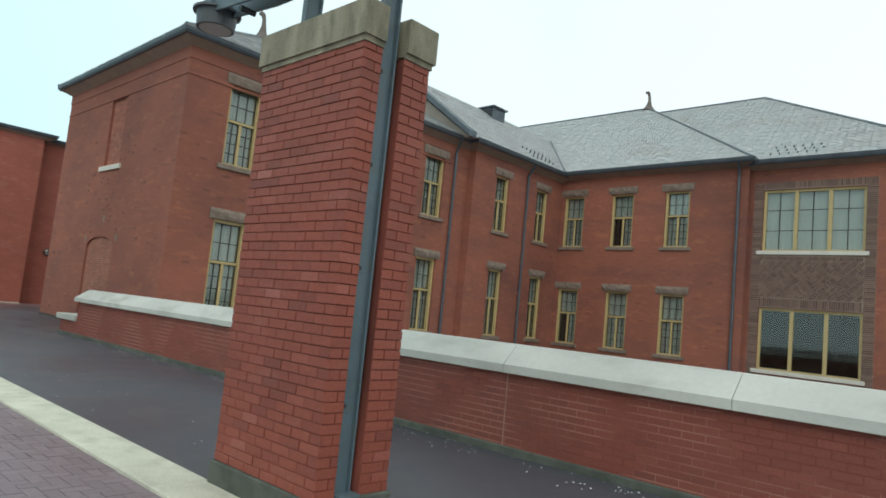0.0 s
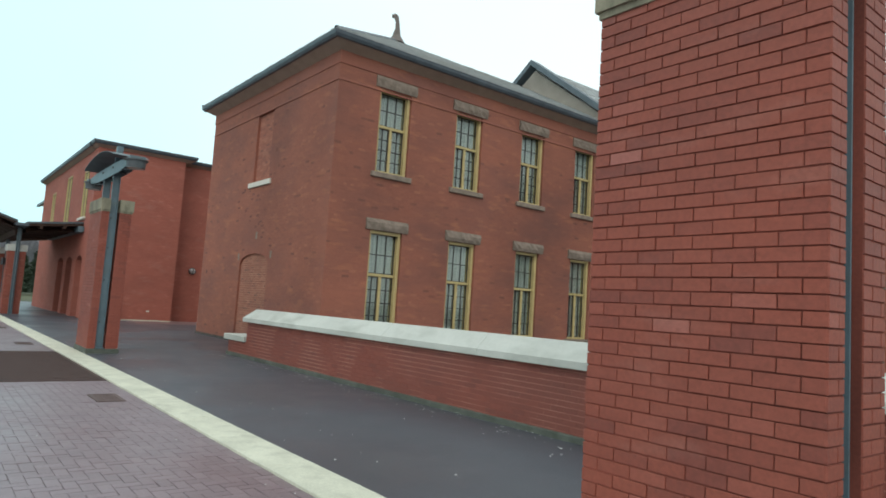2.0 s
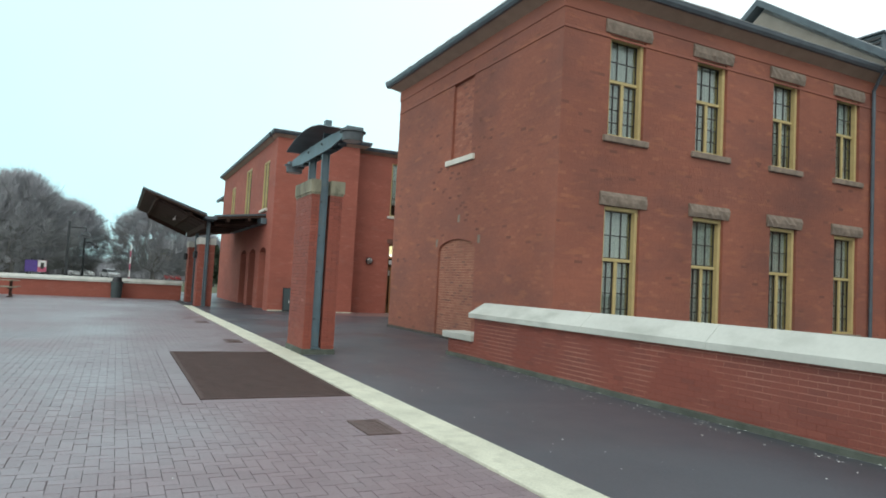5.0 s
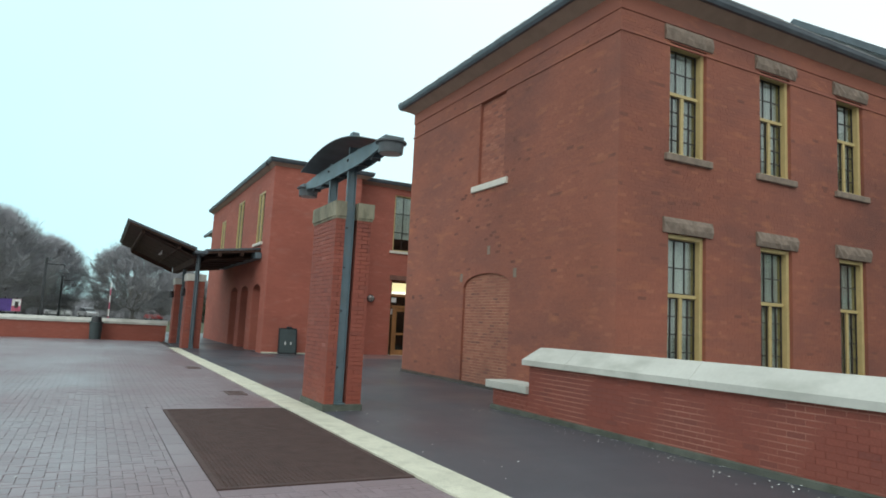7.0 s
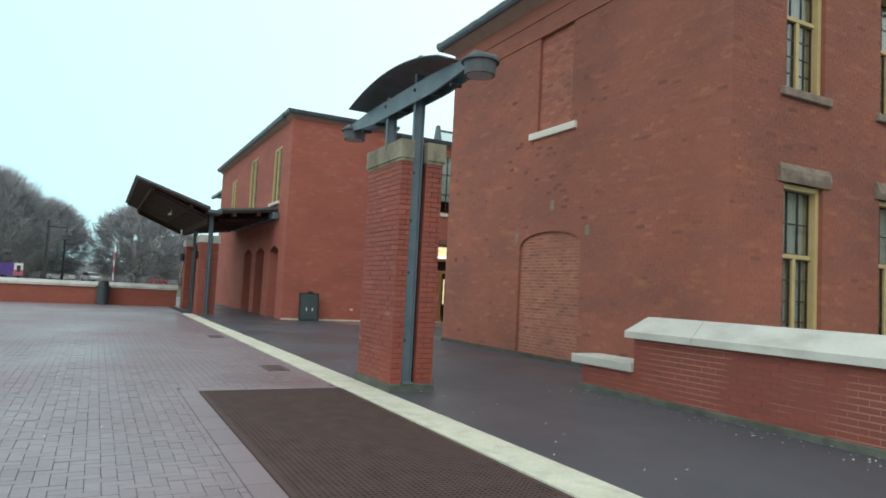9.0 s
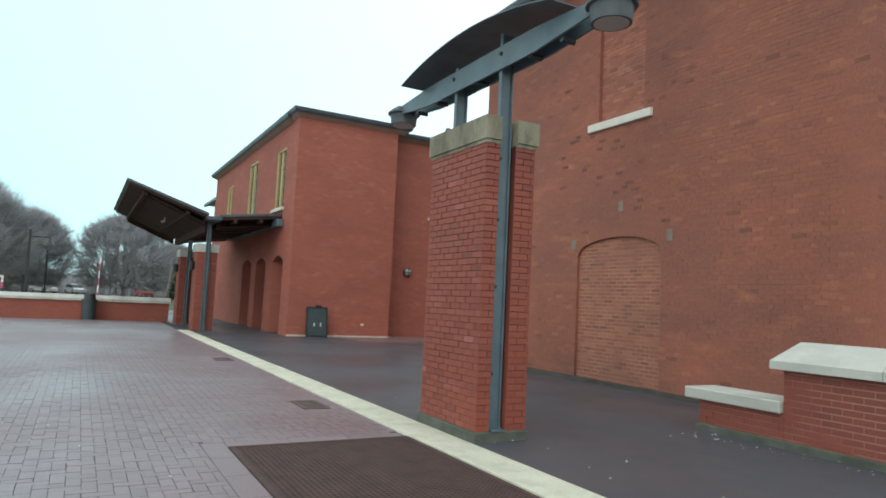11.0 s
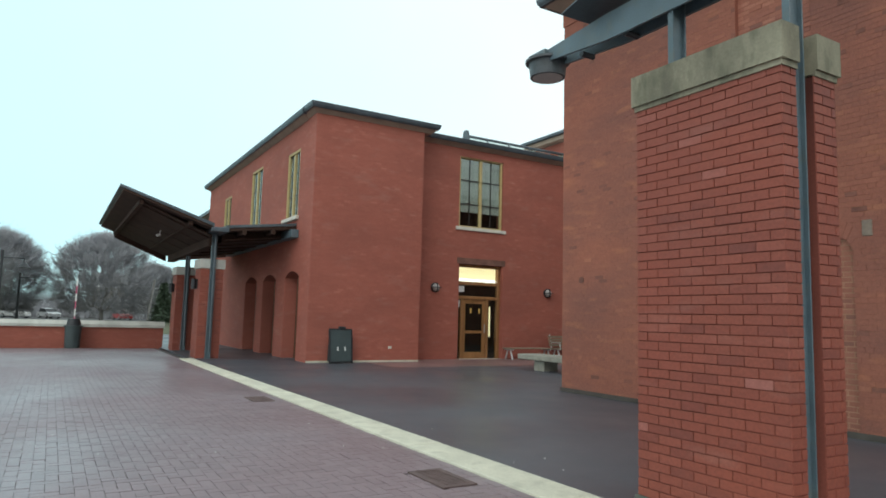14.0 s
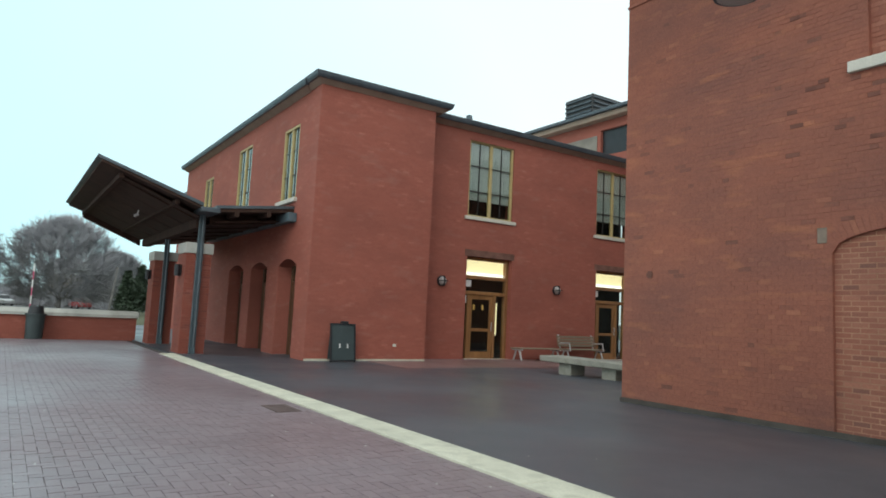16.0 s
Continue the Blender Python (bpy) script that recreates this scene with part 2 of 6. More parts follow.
M_LENS = plain("frosted_lamp_lens", (0.42, 0.40, 0.38), 0.35, vary=0.08)
M_WEAVE = plain("pale_weave_mortar", (0.3, 0.225, 0.18), 0.95, vary=0.15)
M_STUCCO = plain("grey_stucco", (0.30, 0.27, 0.23), 0.9, vary=0.2, scale=1.2)
M_LOUVRE = plain("dark_louvre_metal", (0.06, 0.06, 0.06), 0.6, 0.3)
M_RED = plain("red_paint", (0.45, 0.05, 0.05), 0.4)
M_PURPLE = plain("purple_banner_cloth", (0.12, 0.07, 0.3), 0.7)
M_PINK = plain("pink_sign_face", (0.55, 0.12, 0.2), 0.6)


def slate_mat():
    m, n, l, b = mat_base("weathered_slate", 0.5)
    geo, info = n.new("ShaderNodeNewGeometry"), n.new("ShaderNodeObjectInfo")
    col = ramp(n, l, geo.outputs["Random Per Island"], [(0, (0.4, 0.42, 0.42)), (0.8, (0.46, 0.478, 0.47)), (1, (0.52, 0.525, 0.505))])
    col = mix(n, l, col, (0.36, 0.33, 0.28), ramp(n, l, pos_noise(n, l, 0.5, 5), [(0.5, (0, 0, 0)), (0.8, (0.5, 0.5, 0.5))]))
    fine = pos_noise(n, l, 30, 3)
    col = mix(n, l, col, ramp(n, l, fine, [(0.3, (0.85, 0.85, 0.85)), (0.7, (1.08, 1.08, 1.08))]), 0.6, "MULTIPLY")
    l.new(col, b.inputs["Base Color"])
    bump(n, l, b, fine, 0.2, 0.004)
    return m


M_SLATE = slate_mat()


def glass_mat():
    m, n, l, b = mat_base("window_glass", 0.03)
    tr, gl, lw, mx = n.new("ShaderNodeBsdfTransparent"), n.new("ShaderNodeBsdfGlossy"), n.new("ShaderNodeLayerWeight"), n.new("ShaderNodeMixShader")
    pw, ma = n.new("ShaderNodeMath"), n.new("ShaderNodeMath")
    pw.operation, ma.operation = "POWER", "MULTIPLY_ADD"
    lw.inputs[0].default_value, pw.inputs[1].default_value = 0.5, 4.0
    ma.inputs[1].default_value, ma.inputs[2].default_value = 0.85, 0.065
    l.new(lw.outputs["Facing"], pw.inputs[0])
    l.new(pw.outputs[0], ma.inputs[0])
    tr.inputs[0].default_value = (0.8, 0.84, 0.82, 1)
    gl.inputs["Roughness"].default_value = 0.03
    l.new(ma.outputs[0], mx.inputs[0])
    l.new(tr.outputs[0], mx.inputs[1])
    l.new(gl.outputs[0], mx.inputs[2])
    l.new(mx.outputs[0], n["Material Output"].inputs[0])
    return m


M_GLASS = glass_mat()


def glow_mat(name, c, s):
    m, n, l, b = mat_base(name, 0.5)
    b.inputs["Base Color"].default_value = (*c, 1)
    b.inputs["Emission Color"].default_value, b.inputs["Emission Strength"].default_value = (*c, 1), s
    return m


M_LIT = glow_mat("lit_lobby_lamp", (1.0, 0.86, 0.5), 1.5)
M_AMBER = glow_mat("amber_foyer_lamp", (1.0, 0.6, 0.18), 0.45)
M_TUBE = glow_mat("lit_white_tube", (1.0, 0.95, 0.85), 2.2)
M_RUST = plain("rusty_plate", (0.19, 0.08, 0.058), 0.8, vary=0.35)
M_LINTEL = plain("brown_lintel_brick", (0.2, 0.095, 0.07), 0.9, vary=0.35)
M_FORECOURT = brick_mat("forecourt_paver", [(0.0, (0.17, 0.105, 0.1)), (0.5, (0.2, 0.122, 0.118)), (1.0, (0.235, 0.145, 0.138))], rough=0.5, stain=(0.24, 0.2, 0.2), tint=0.35, patch=0.4, gloss_patch=True)

# ---- building helpers ----
WORLD = {}


def thing(name, at=None, label="", category="", group="", kind=""):
    """A top-level thing: an Empty at its base."""
    ob = new(name)
    ob.empty_display_size = 0.2
    m = Matrix.Translation(at) if at else Matrix.Identity(4)
    ob.matrix_basis = m
    WORLD[ob] = m
    return tagged(ob, label, category, group, kind)


def mesh_of(name, bm, material):
    me = bpy.data.meshes.new(name)
    bmesh.ops.recalc_face_normals(bm, faces=bm.faces)
    bm.to_mesh(me)
    bm.free()
    me.materials.append(material)
    return me


def put(name, me, parent, m=None, label=""):
    """Links mesh me as an object; m is its place in the world."""
    ob = new(name, me)
    m = m or Matrix.Identity(4)
    WORLD[ob] = m
    if parent:
        ob.parent = parent
        ob.matrix_basis = WORLD[parent].inverted() @ m
    else:
        ob.matrix_basis = m
    return tagged(ob, label)


def part(name, bm, material, parent, label="", m=None):
    return put(name, mesh_of(name, bm, material), parent, m, label)


def box(bm, x0, y0, z0, x1, y1, z1, bevel=0.0, m=None):
    r = bmesh.ops.create_cube(bm, size=1)
    vs = r["verts"]
    bmesh.ops.scale(bm, vec=(abs(x1 - x0), abs(y1 - y0), abs(z1 - z0)), verts=vs)
    bmesh.ops.translate(bm, vec=((x0 + x1) / 2, (y0 + y1) / 2, (z0 + z1) / 2), verts=vs)
    if bevel:
        es = list({e for v in vs for e in v.link_edges})
        res = bmesh.ops.bevel(bm, geom=es, offset=bevel, segments=1, affect="EDGES")
        vs = list({v for f in res["faces"] for v in f.verts} | {v for v in vs if v.is_valid})
    if m:
        bmesh.ops.transform(bm, matrix=m, verts=vs)
    return bm


def boxes(*bs, bevel=0.0):
    bm = bmesh.new()
    for b in bs:
        box(bm, *b, bevel=bevel)
    return bm


def cyl(bm, p, q, r0, r1=None, seg=12, caps=True):
    p, q = Vector(p), Vector(q)
    d = q - p
    m = Matrix.Translation((p + q) / 2) @ d.to_track_quat("Z", "Y").to_matrix().to_4x4()
    bmesh.ops.create_cone(bm, cap_ends=caps, segments=seg, radius1=r0, radius2=r0 if r1 is None else r1, depth=d.length, matrix=m)
    return bm


def cyls(*cs, seg=12):
    bm = bmesh.new()
    for p, q, r in cs:
        cyl(bm, p, q, r, seg=seg)
    return bm


def prism(poly, axis, a, b):
    """A closed prism: poly of (s, t) pairs, drawn out along axis from a to b. axis x: (y, z); y: (x, z); z: (x, y)."""
    bm = bmesh.new()
    def at(s, t, w):
        return {"x": (w, s, t), "y": (s, w, t), "z": (s, t, w)}[axis]
    lo, hi = [bm.verts.new(at(s, t, a)) for s, t in poly], [bm.verts.new(at(s, t, b)) for s, t in poly]
    k = len(poly)
    bm.faces.new(lo), bm.faces.new(hi[::-1])
    for i in range(k):
        bm.faces.new((lo[i], lo[(i + 1) % k], hi[(i + 1) % k], hi[i]))
    return bm


def side(ox, oy, facing, oz=0.0):
    """The frame of a wall's outer face: local x to the right as seen from outside, local y into the wall, z up."""
    u, i = {"E": ((0, 1, 0), (-1, 0, 0)), "S": ((1, 0, 0), (0, 1, 0)), "W": ((0, -1, 0), (1, 0, 0)), "N": ((-1, 0, 0), (0, -1, 0))}[facing]
    return Matrix(((u[0], i[0], 0, ox), (u[1], i[1], 0, oy), (u[2], i[2], 1, oz), (0, 0, 0, 1)))


def wall(name, parent, m, length, z0, z1, thick, holes, material, label="", face=0.003):
    """A wall with thickness and openings that go through it; holes are (u0, u1, z0, z1)."""
    us = sorted({0, length, *[h[0] for h in holes], *[h[1] for h in holes]})
    zs = sorted({z0, z1, *[h[2] for h in holes], *[h[3] for h in holes]})
    def open_at(i, j):
        if not (0 <= i < len(us) - 1 and 0 <= j < len(zs) - 1):
            return True
        u, z = (us[i] + us[i + 1]) / 2, (zs[j] + zs[j + 1]) / 2
        return any(h[0] < u < h[1] and h[2] < z < h[3] for h in holes)
    bm, cache = bmesh.new(), {}
    def v(u, d, z):
        key = (u, d, z)
        if key not in cache:
            cache[key] = bm.verts.new(key)
        return cache[key]
    for i in range(len(us) - 1):
        for j in range(len(zs) - 1):
            if open_at(i, j):
                continue
            a, b, c, d = us[i], us[i + 1], zs[j], zs[j + 1]
            bm.faces.new((v(a, face, c), v(b, face, c), v(b, face, d), v(a, face, d)))
            bm.faces.new((v(a, thick, c), v(a, thick, d), v(b, thick, d), v(b, thick, c)))
            if open_at(i - 1, j):
                bm.faces.new((v(a, face, c), v(a, face, d), v(a, thick, d), v(a, thick, c)))
            if open_at(i + 1, j):
                bm.faces.new((v(b, face, c), v(b, thick, c), v(b, thick, d), v(b, face, d)))
            if open_at(i, j - 1):
                bm.faces.new((v(a, face, c), v(a, thick, c), v(b, thick, c), v(b, face, c)))
            if open_at(i, j + 1):
                bm.faces.new((v(a, face, d), v(b, face, d), v(b, thick, d), v(a, thick, d)))
    return part(name, bm, material, parent, label, m)


COURSE, BRICK = 0.0677, 0.203


def brick_rows(length, z0, z1, holes=(), joint=0.009, headers=0, shift=0.0, perpend=None):
    """The bricks of a wall as (u0, u1, z0, z1), clipped at the openings."""
    out = []
    for k in range(int(round((z1 - z0) / COURSE))):
        a, b = z0 + k * COURSE, z0 + (k + 1) * COURSE - joint
        zc = (a + b) / 2
        w = BRICK / 2 if headers and k % headers == headers - 1 else BRICK
        u = -w / 2 if k % 2 else 0.0
        u -= shift
        cuts = [(h[0], h[1]) for h in holes if h[2] < zc < h[3]]
        while u < length - 1e-6:
            spans = [(max(u, 0), min(u + w - (joint if perpend is None else perpend), length))]
            for c, d in cuts:
                spans = [s for p, q in spans for s in ((p, min(q, c)), (max(p, d), q)) if s[1] - s[0] > 0.02]
            out += [(p, q, a, b) for p, q in spans if q - p > 0.02]
            u += w
    return out


def brick_skin(name, parent, m, rows, material, label="", depth=0.006, proud=0.0015, seed=1):
    """One joined mesh of the faces and edges of many bricks, each an island of its own."""
    rnd = np.random.RandomState(seed)
    r = np.array(rows)
    k = len(r)
    jit = rnd.uniform(-proud, proud, k)
    e = 0.002
    V = np.zeros((k, 8, 3))
    for i, (uu, zz) in enumerate(((0, 2), (1, 2), (1, 3), (0, 3))):
        su, sz = (e if uu == 0 else -e), (e if zz == 2 else -e)
        V[:, i, 0], V[:, i, 1], V[:, i, 2] = r[:, uu] + su, jit, r[:, zz] + sz
        V[:, i + 4, 0], V[:, i + 4, 1], V[:, i + 4, 2] = r[:, uu], depth + 0.002, r[:, zz]
    F = np.array(((0, 1, 2, 3), (0, 4, 5, 1), (1, 5, 6, 2), (2, 6, 7, 3), (3, 7, 4, 0)))
    faces = (F[None] + 8 * np.arange(k)[:, None, None]).reshape(-1, 4)
    me = bpy.data.meshes.new(name)
    me.from_pydata(V.reshape(-1, 3).tolist(), [], faces.tolist())
    me.materials.append(material)
    ob = put(name, me, parent, m, label)
    ob["kind"] = "stuff"
    return ob


def ring(name, parent, x0, y0, x1, y1, profile, material, label=""):
    """A moulding led round a rectangle with mitred corners; profile of (outward, z)."""
    bm = bmesh.new()
    loops = []
    for o, z in profile:
        loops.append([bm.verts.new(c) for c in ((x0 - o, y0 - o, z), (x1 + o, y0 - o, z), (x1 + o, y1 + o, z), (x0 - o, y1 + o, z))])
    k = len(loops)
    for i in range(k):
        a, b = loops[i], loops[(i + 1) % k]
        for j in range(4):
            bm.faces.new((a[j], a[(j + 1) % 4], b[(j + 1) % 4], b[j]))
    return part(name, bm, material, parent, label)


def hip_roof(name, parent, x0, y0, x1, y1, z0, z1, material, along="y", hip0=True, hip1=True, thick=0.12, label=""):
    """A hipped or gabled roof over a rectangle with its ridge along x or y."""
    half = (x1 - x0) / 2 if along == "y" else (y1 - y0) / 2
    if along == "y":
        xm = (x0 + x1) / 2
        r0, r1 = (xm, y0 + (half if hip0 else 0), z1), (xm, y1 - (half if hip1 else 0), z1)
    else:
        ym = (y0 + y1) / 2
        r0, r1 = (x0 + (half if hip0 else 0), ym, z1), (x1 - (half if hip1 else 0), ym, z1)
    bm = bmesh.new()
    c = [bm.verts.new(p) for p in ((x0, y0, z0), (x1, y0, z0), (x1, y1, z0), (x0, y1, z0))]
    a, b = bm.verts.new(r0), bm.verts.new(r1)
    if along == "y":
        fs = [(c[0], c[1], a), (c[1], c[2], b, a), (c[2], c[3], b), (c[3], c[0], a, b)]
    else:
        fs = [(c[0], c[1], b, a), (c[1], c[2], b), (c[2], c[3], a, b), (c[3], c[0], a)]
    for f in fs:
        bm.faces.new(f)
    bm.faces.new(c[::-1])
    return part(name, bm, material, parent, label), r0, r1


def slates(name, parent, p, q, r, s, material, row=0.19, wide=0.26, seed=3):
    """Overlapping slates over the roof plane p, q (eave, left to right) and r, s (ridge ends over p and q); one joined mesh."""
    p, q, r, s = (Vector(v) for v in (p, q, r, s))
    rnd = random.Random(seed)
    n = (q - p).cross(r - p).normalized()
    if n.z < 0:
        n = -n
    rows = max(2, int((((r + s) / 2) - ((p + q) / 2)).length / row))
    vs, fs = [], []
    for i in range(rows):
        t0, t1 = i / rows, min(1.0, (i + 1.12) / rows)
        a0, b0, a1, b1 = p.lerp(r, t0), q.lerp(s, t0), p.lerp(r, t1), q.lerp(s, t1)
        k = max(1, int((b0 - a0).length / wide))
        off = 0.5 if i % 2 else 0.0
        for j in range(k + 1):
            f0, f1 = max(0.0, (j - off) / k), min(1.0, (j + 1 - off) / k)
            if f1 - f0 < 0.1 / k:
                continue
            g = 0.012 / max(0.5, (b0 - a0).length)
            h = rnd.uniform(0.016, 0.03)
            base = len(vs)
            for pt, up in ((a0.lerp(b0, f0 + g), h), (a0.lerp(b0, f1 - g), h), (a1.lerp(b1, f1 - g), 0.006), (a1.lerp(b1, f0 + g), 0.006)):
                vs.append(tuple(pt + n * up))
            for pt in (a0.lerp(b0, f0 + g), a0.lerp(b0, f1 - g)):
                vs.append(tuple(pt))
            fs += [(base, base + 1, base + 2, base + 3), (base + 4, base + 5, base + 1, base)]
    me = bpy.data.meshes.new(name)
    me.from_pydata(vs, [], fs)
    me.materials.append(material)
    ob = put(name, me, parent)
    ob["kind"] = "stuff"
    return ob


MESHES = {}


def shared(key, make, material):
    if key not in MESHES:
        MESHES[key] = mesh_of(key, make(), material)
    return MESHES[key]


def rough_block(w, h, d, cells=11, amp=0.05, seed=2):
    """A rock-faced stone: its front is chipped."""
    bm = bmesh.new()
    box(bm, 0, -0.03, 0, w, d, h)
    bmesh.ops.subdivide_edges(bm, edges=[e for e in bm.edges if abs(e.verts[0].co.x - e.verts[1].co.x) > w / 2], cuts=cells, use_grid_fill=True)
    bmesh.ops.subdivide_edges(bm, edges=[e for e in bm.edges if abs(e.verts[0].co.z - e.verts[1].co.z) > h / 2], cuts=2, use_grid_fill=True)
    for v in bm.verts:
        if v.co.y < -0.02 and 0.01 < v.co.z < h - 0.01:
            v.co.y -= amp * (0.6 + noise.noise((v.co.x * 7, v.co.z * 9, seed)))
    return bm


def sash_window(parent, m, w, h, seed, lintel=True, blind=0.5):
    """An ochre window in a stone-trimmed opening of w x h: a leaded top light over two narrow casements. m: the opening's lower left corner."""
    key = f"{w:.2f}x{h:.2f}"
    fw, d0 = 0.085, 0.075
    tz = h * 0.56
    def casing():
        return boxes((0, d0, 0, fw, d0 + 0.22, h), (w - fw, d0, 0, w, d0 + 0.22, h), (fw, d0, h - fw, w - fw, d0 + 0.22, h), (fw, d0, 0, w - fw, d0 + 0.22, 0.06), bevel=0.006)
    win = put("window", shared("casing" + key, casing, M_OCHRE), parent, m, "")
    put("transom", shared("transom" + key, lambda: boxes((fw, d0 + 0.07, tz - 0.035, w - fw, d0 + 0.18, tz + 0.035), bevel=0.006), M_OCHRE), win, m)
    put("mullion", shared("mullion" + key, lambda: boxes((w / 2 - 0.04, d0 + 0.075, 0.06, w / 2 + 0.04, d0 + 0.18, tz - 0.035), bevel=0.006), M_OCHRE), win, m)
    def bars():
        bs, y0, y1, b = [], d0 + 0.115, d0 + 0.145, 0.011
        a, e = fw, w - fw
        for i in range(4):
            x = a + (e - a) * i / 3
            x = min(max(x, a + b), e - b)
            bs.append((x - b, y0, tz + 0.035, x + b, y1, h - fw))
        for z in (tz + 0.045, (tz + h - fw) / 2, h - fw - 0.01):
            bs.append((a, y0 + 0.003, z - b, e, y1 - 0.003, z + b))
        for l0, l1 in ((a, w / 2 - 0.04), (w / 2 + 0.04, e)):
            for x in (l0 + b, (l0 + l1) / 2, l1 - b):
                bs.append((x - b, y0, 0.06, x + b, y1, tz - 0.035))
            for i in range(5):
                z = 0.075 + (tz - 0.125) * i / 4
                bs.append((l0, y0 + 0.003, z - b, l1, y1 - 0.003, z + b))
        return bs
    for i, s in enumerate(bars()):
        put("glazing_bar", shared(f"bar{i}{key}", lambda: boxes(s), M_LEAD), win, m)
    for nm, a, e, z0, z1 in (("p1", fw, w - fw, tz + 0.035, h - fw), ("p2", fw, w / 2 - 0.04, 0.06, tz - 0.035), ("p3", w / 2 + 0.04, w - fw, 0.06, tz - 0.035)):
        g = put("pane", shared(nm + key, lambda a=a, e=e, z0=z0, z1=z1: boxes((a, d0 + 0.127, z0, e, d0 + 0.133, z1)), M_GLASS), win, m)
        g.visible_shadow = False
    rnd = random.Random(seed)
    def curtain(x0, x1, z0, z1):
        bm = bmesh.new()
        k = 14
        vs = [(bm.verts.new((x0 + (x1 - x0) * i / k, d0 + 0.21 + (0.02 if i % 2 else -0.02), z0)), bm.verts.new((x0 + (x1 - x0) * i / k, d0 + 0.21 + (0.015 if i % 2 else -0.015), z1))) for i in range(k + 1)]
        for i in range(k):
            bm.faces.new((vs[i][0], vs[i + 1][0], vs[i + 1][1], vs[i][1]))
        return bm
    style = rnd.random()
    if style < 0.7:
        put("curtain", shared("cf" + key, lambda: curtain(0.03, w - 0.03, 0.02, h - 0.02), M_CURTAIN), win, m, "pale drawn curtain")
    elif style < 0.87:
        put("curtain", shared("ch" + key, lambda: curtain(0.03, w - 0.03, tz * 0.98, h - 0.02), M_CURTAIN), win, m, "pale half-drawn blind")
        put("curtain", shared("cr" + key, lambda: curtain(w * 0.55, w - 0.03, 0.02, tz), M_CURTAIN), win, m, "pale side curtain")
    else:
        put("curtain", shared("cs" + key, lambda: curtain(0.03, w * 0.3, 0.02, h - 0.02), M_CURTAIN), win, m, "pale side curtain")
        put("curtain", shared("ct" + key, lambda: curtain(w * 0.72, w - 0.03, 0.02, h - 0.02), M_CURTAIN), win, m, "pale side curtain")
    if lintel:
        sd = seed % 3
        put("lintel", shared(f"lintel{key}{sd}", lambda: rough_block(w + 0.3, 0.29, 0.2, seed=sd), M_STONE), win, m @ Matrix.Translation((-0.15, 0, h)), "rock-faced brownstone lintel")
        put("sill", shared("sill" + key, lambda: boxes((-0.13, -0.07, -0.14, w + 0.13, d0 + 0.22, 0), bevel=0.015), M_STONE), win, m, "brownstone sill")
    return win

# ---- ground ----
part_ground = bmesh.new()
box(part_ground, -3000, -3000, -1.0, 3000, 3000, -0.06)
g_ob = part("ground", part_ground, M_GROUND, None)
tagged(g_ob, "dull grey-brown ground reaching to the horizon", "ground", kind="structure")

plaza = tagged(put("pavement", mesh_of("pavement", boxes((-43.2, -30, -0.08, 14, 2.3, -0.006)), M_JOINT), None), "plum-red brick paver plaza, damp and worn", "pavement", kind="structure")


def walkway_mesh():
    bm = bmesh.new()
    xs, ys = [14, -20, -28, -33, -60], [2.52, 5.2, 8.0, 14.0, 45.0]
    top = lambda x, y: (0.014 + 0.055 * min(1.0, (y - 2.52) / 3)) * max(0.0, min(1.0, (x + 33) / 5)) + 0.004
    g = [[bm.verts.new((x, y, top(x, y))) for y in ys] for x in xs]
    for i in range(len(xs) - 1):
        for j in range(len(ys) - 1):
            bm.faces.new((g[i][j], g[i + 1][j], g[i + 1][j + 1], g[i][j + 1]))
    r = bmesh.ops.extrude_face_region(bm, geom=list(bm.faces))
    for v in r["geom"]:
        if isinstance(v, bmesh.types.BMVert):
            v.co.z = -0.09
    return bm


walkway = tagged(put("walkway", mesh_of("walkway", walkway_mesh(), M_ASPHALT_DARK), None), "dark charcoal paved walkway beside the buildings, damp", "pavement", kind="structure")


def strip_mesh():
    bm = bmesh.new()
    x, rnd = 14.0, random.Random(4)
    near = lambda u: max(0.0, min(1.0, (u + 32) / 13))
    while x > -36.7:
        e = max(x - 2.4, -36.8)
        top = 0.026 + rnd.uniform(-0.002, 0.002)
        quad = [(u, (2.19 if south else 2.62) - (0.04 if south else 0.1) * (1 - near(u))) for u, south in ((e + 0.003, True), (x - 0.003, True), (x - 0.003, False), (e + 0.003, False))]
        lo, hi = [bm.verts.new((u, v, -0.08)) for u, v in quad], [bm.verts.new((u, v, top)) for u, v in quad]
        bm.faces.new(lo), bm.faces.new(hi)
        for i in range(4):
            bm.faces.new((lo[i], lo[(i + 1) % 4], hi[(i + 1) % 4], hi[i]))
        x = e
    bmesh.ops.bevel(bm, geom=[q for q in bm.edges if q.verts[0].co.z > 0 and q.verts[1].co.z > 0], offset=0.006, segments=1, affect="EDGES")
    return bm


strip = tagged(put("kerb", mesh_of("kerb", strip_mesh(), M_STRIP), None), "cream concrete edging strip between two pavings", "kerb", kind="structure")


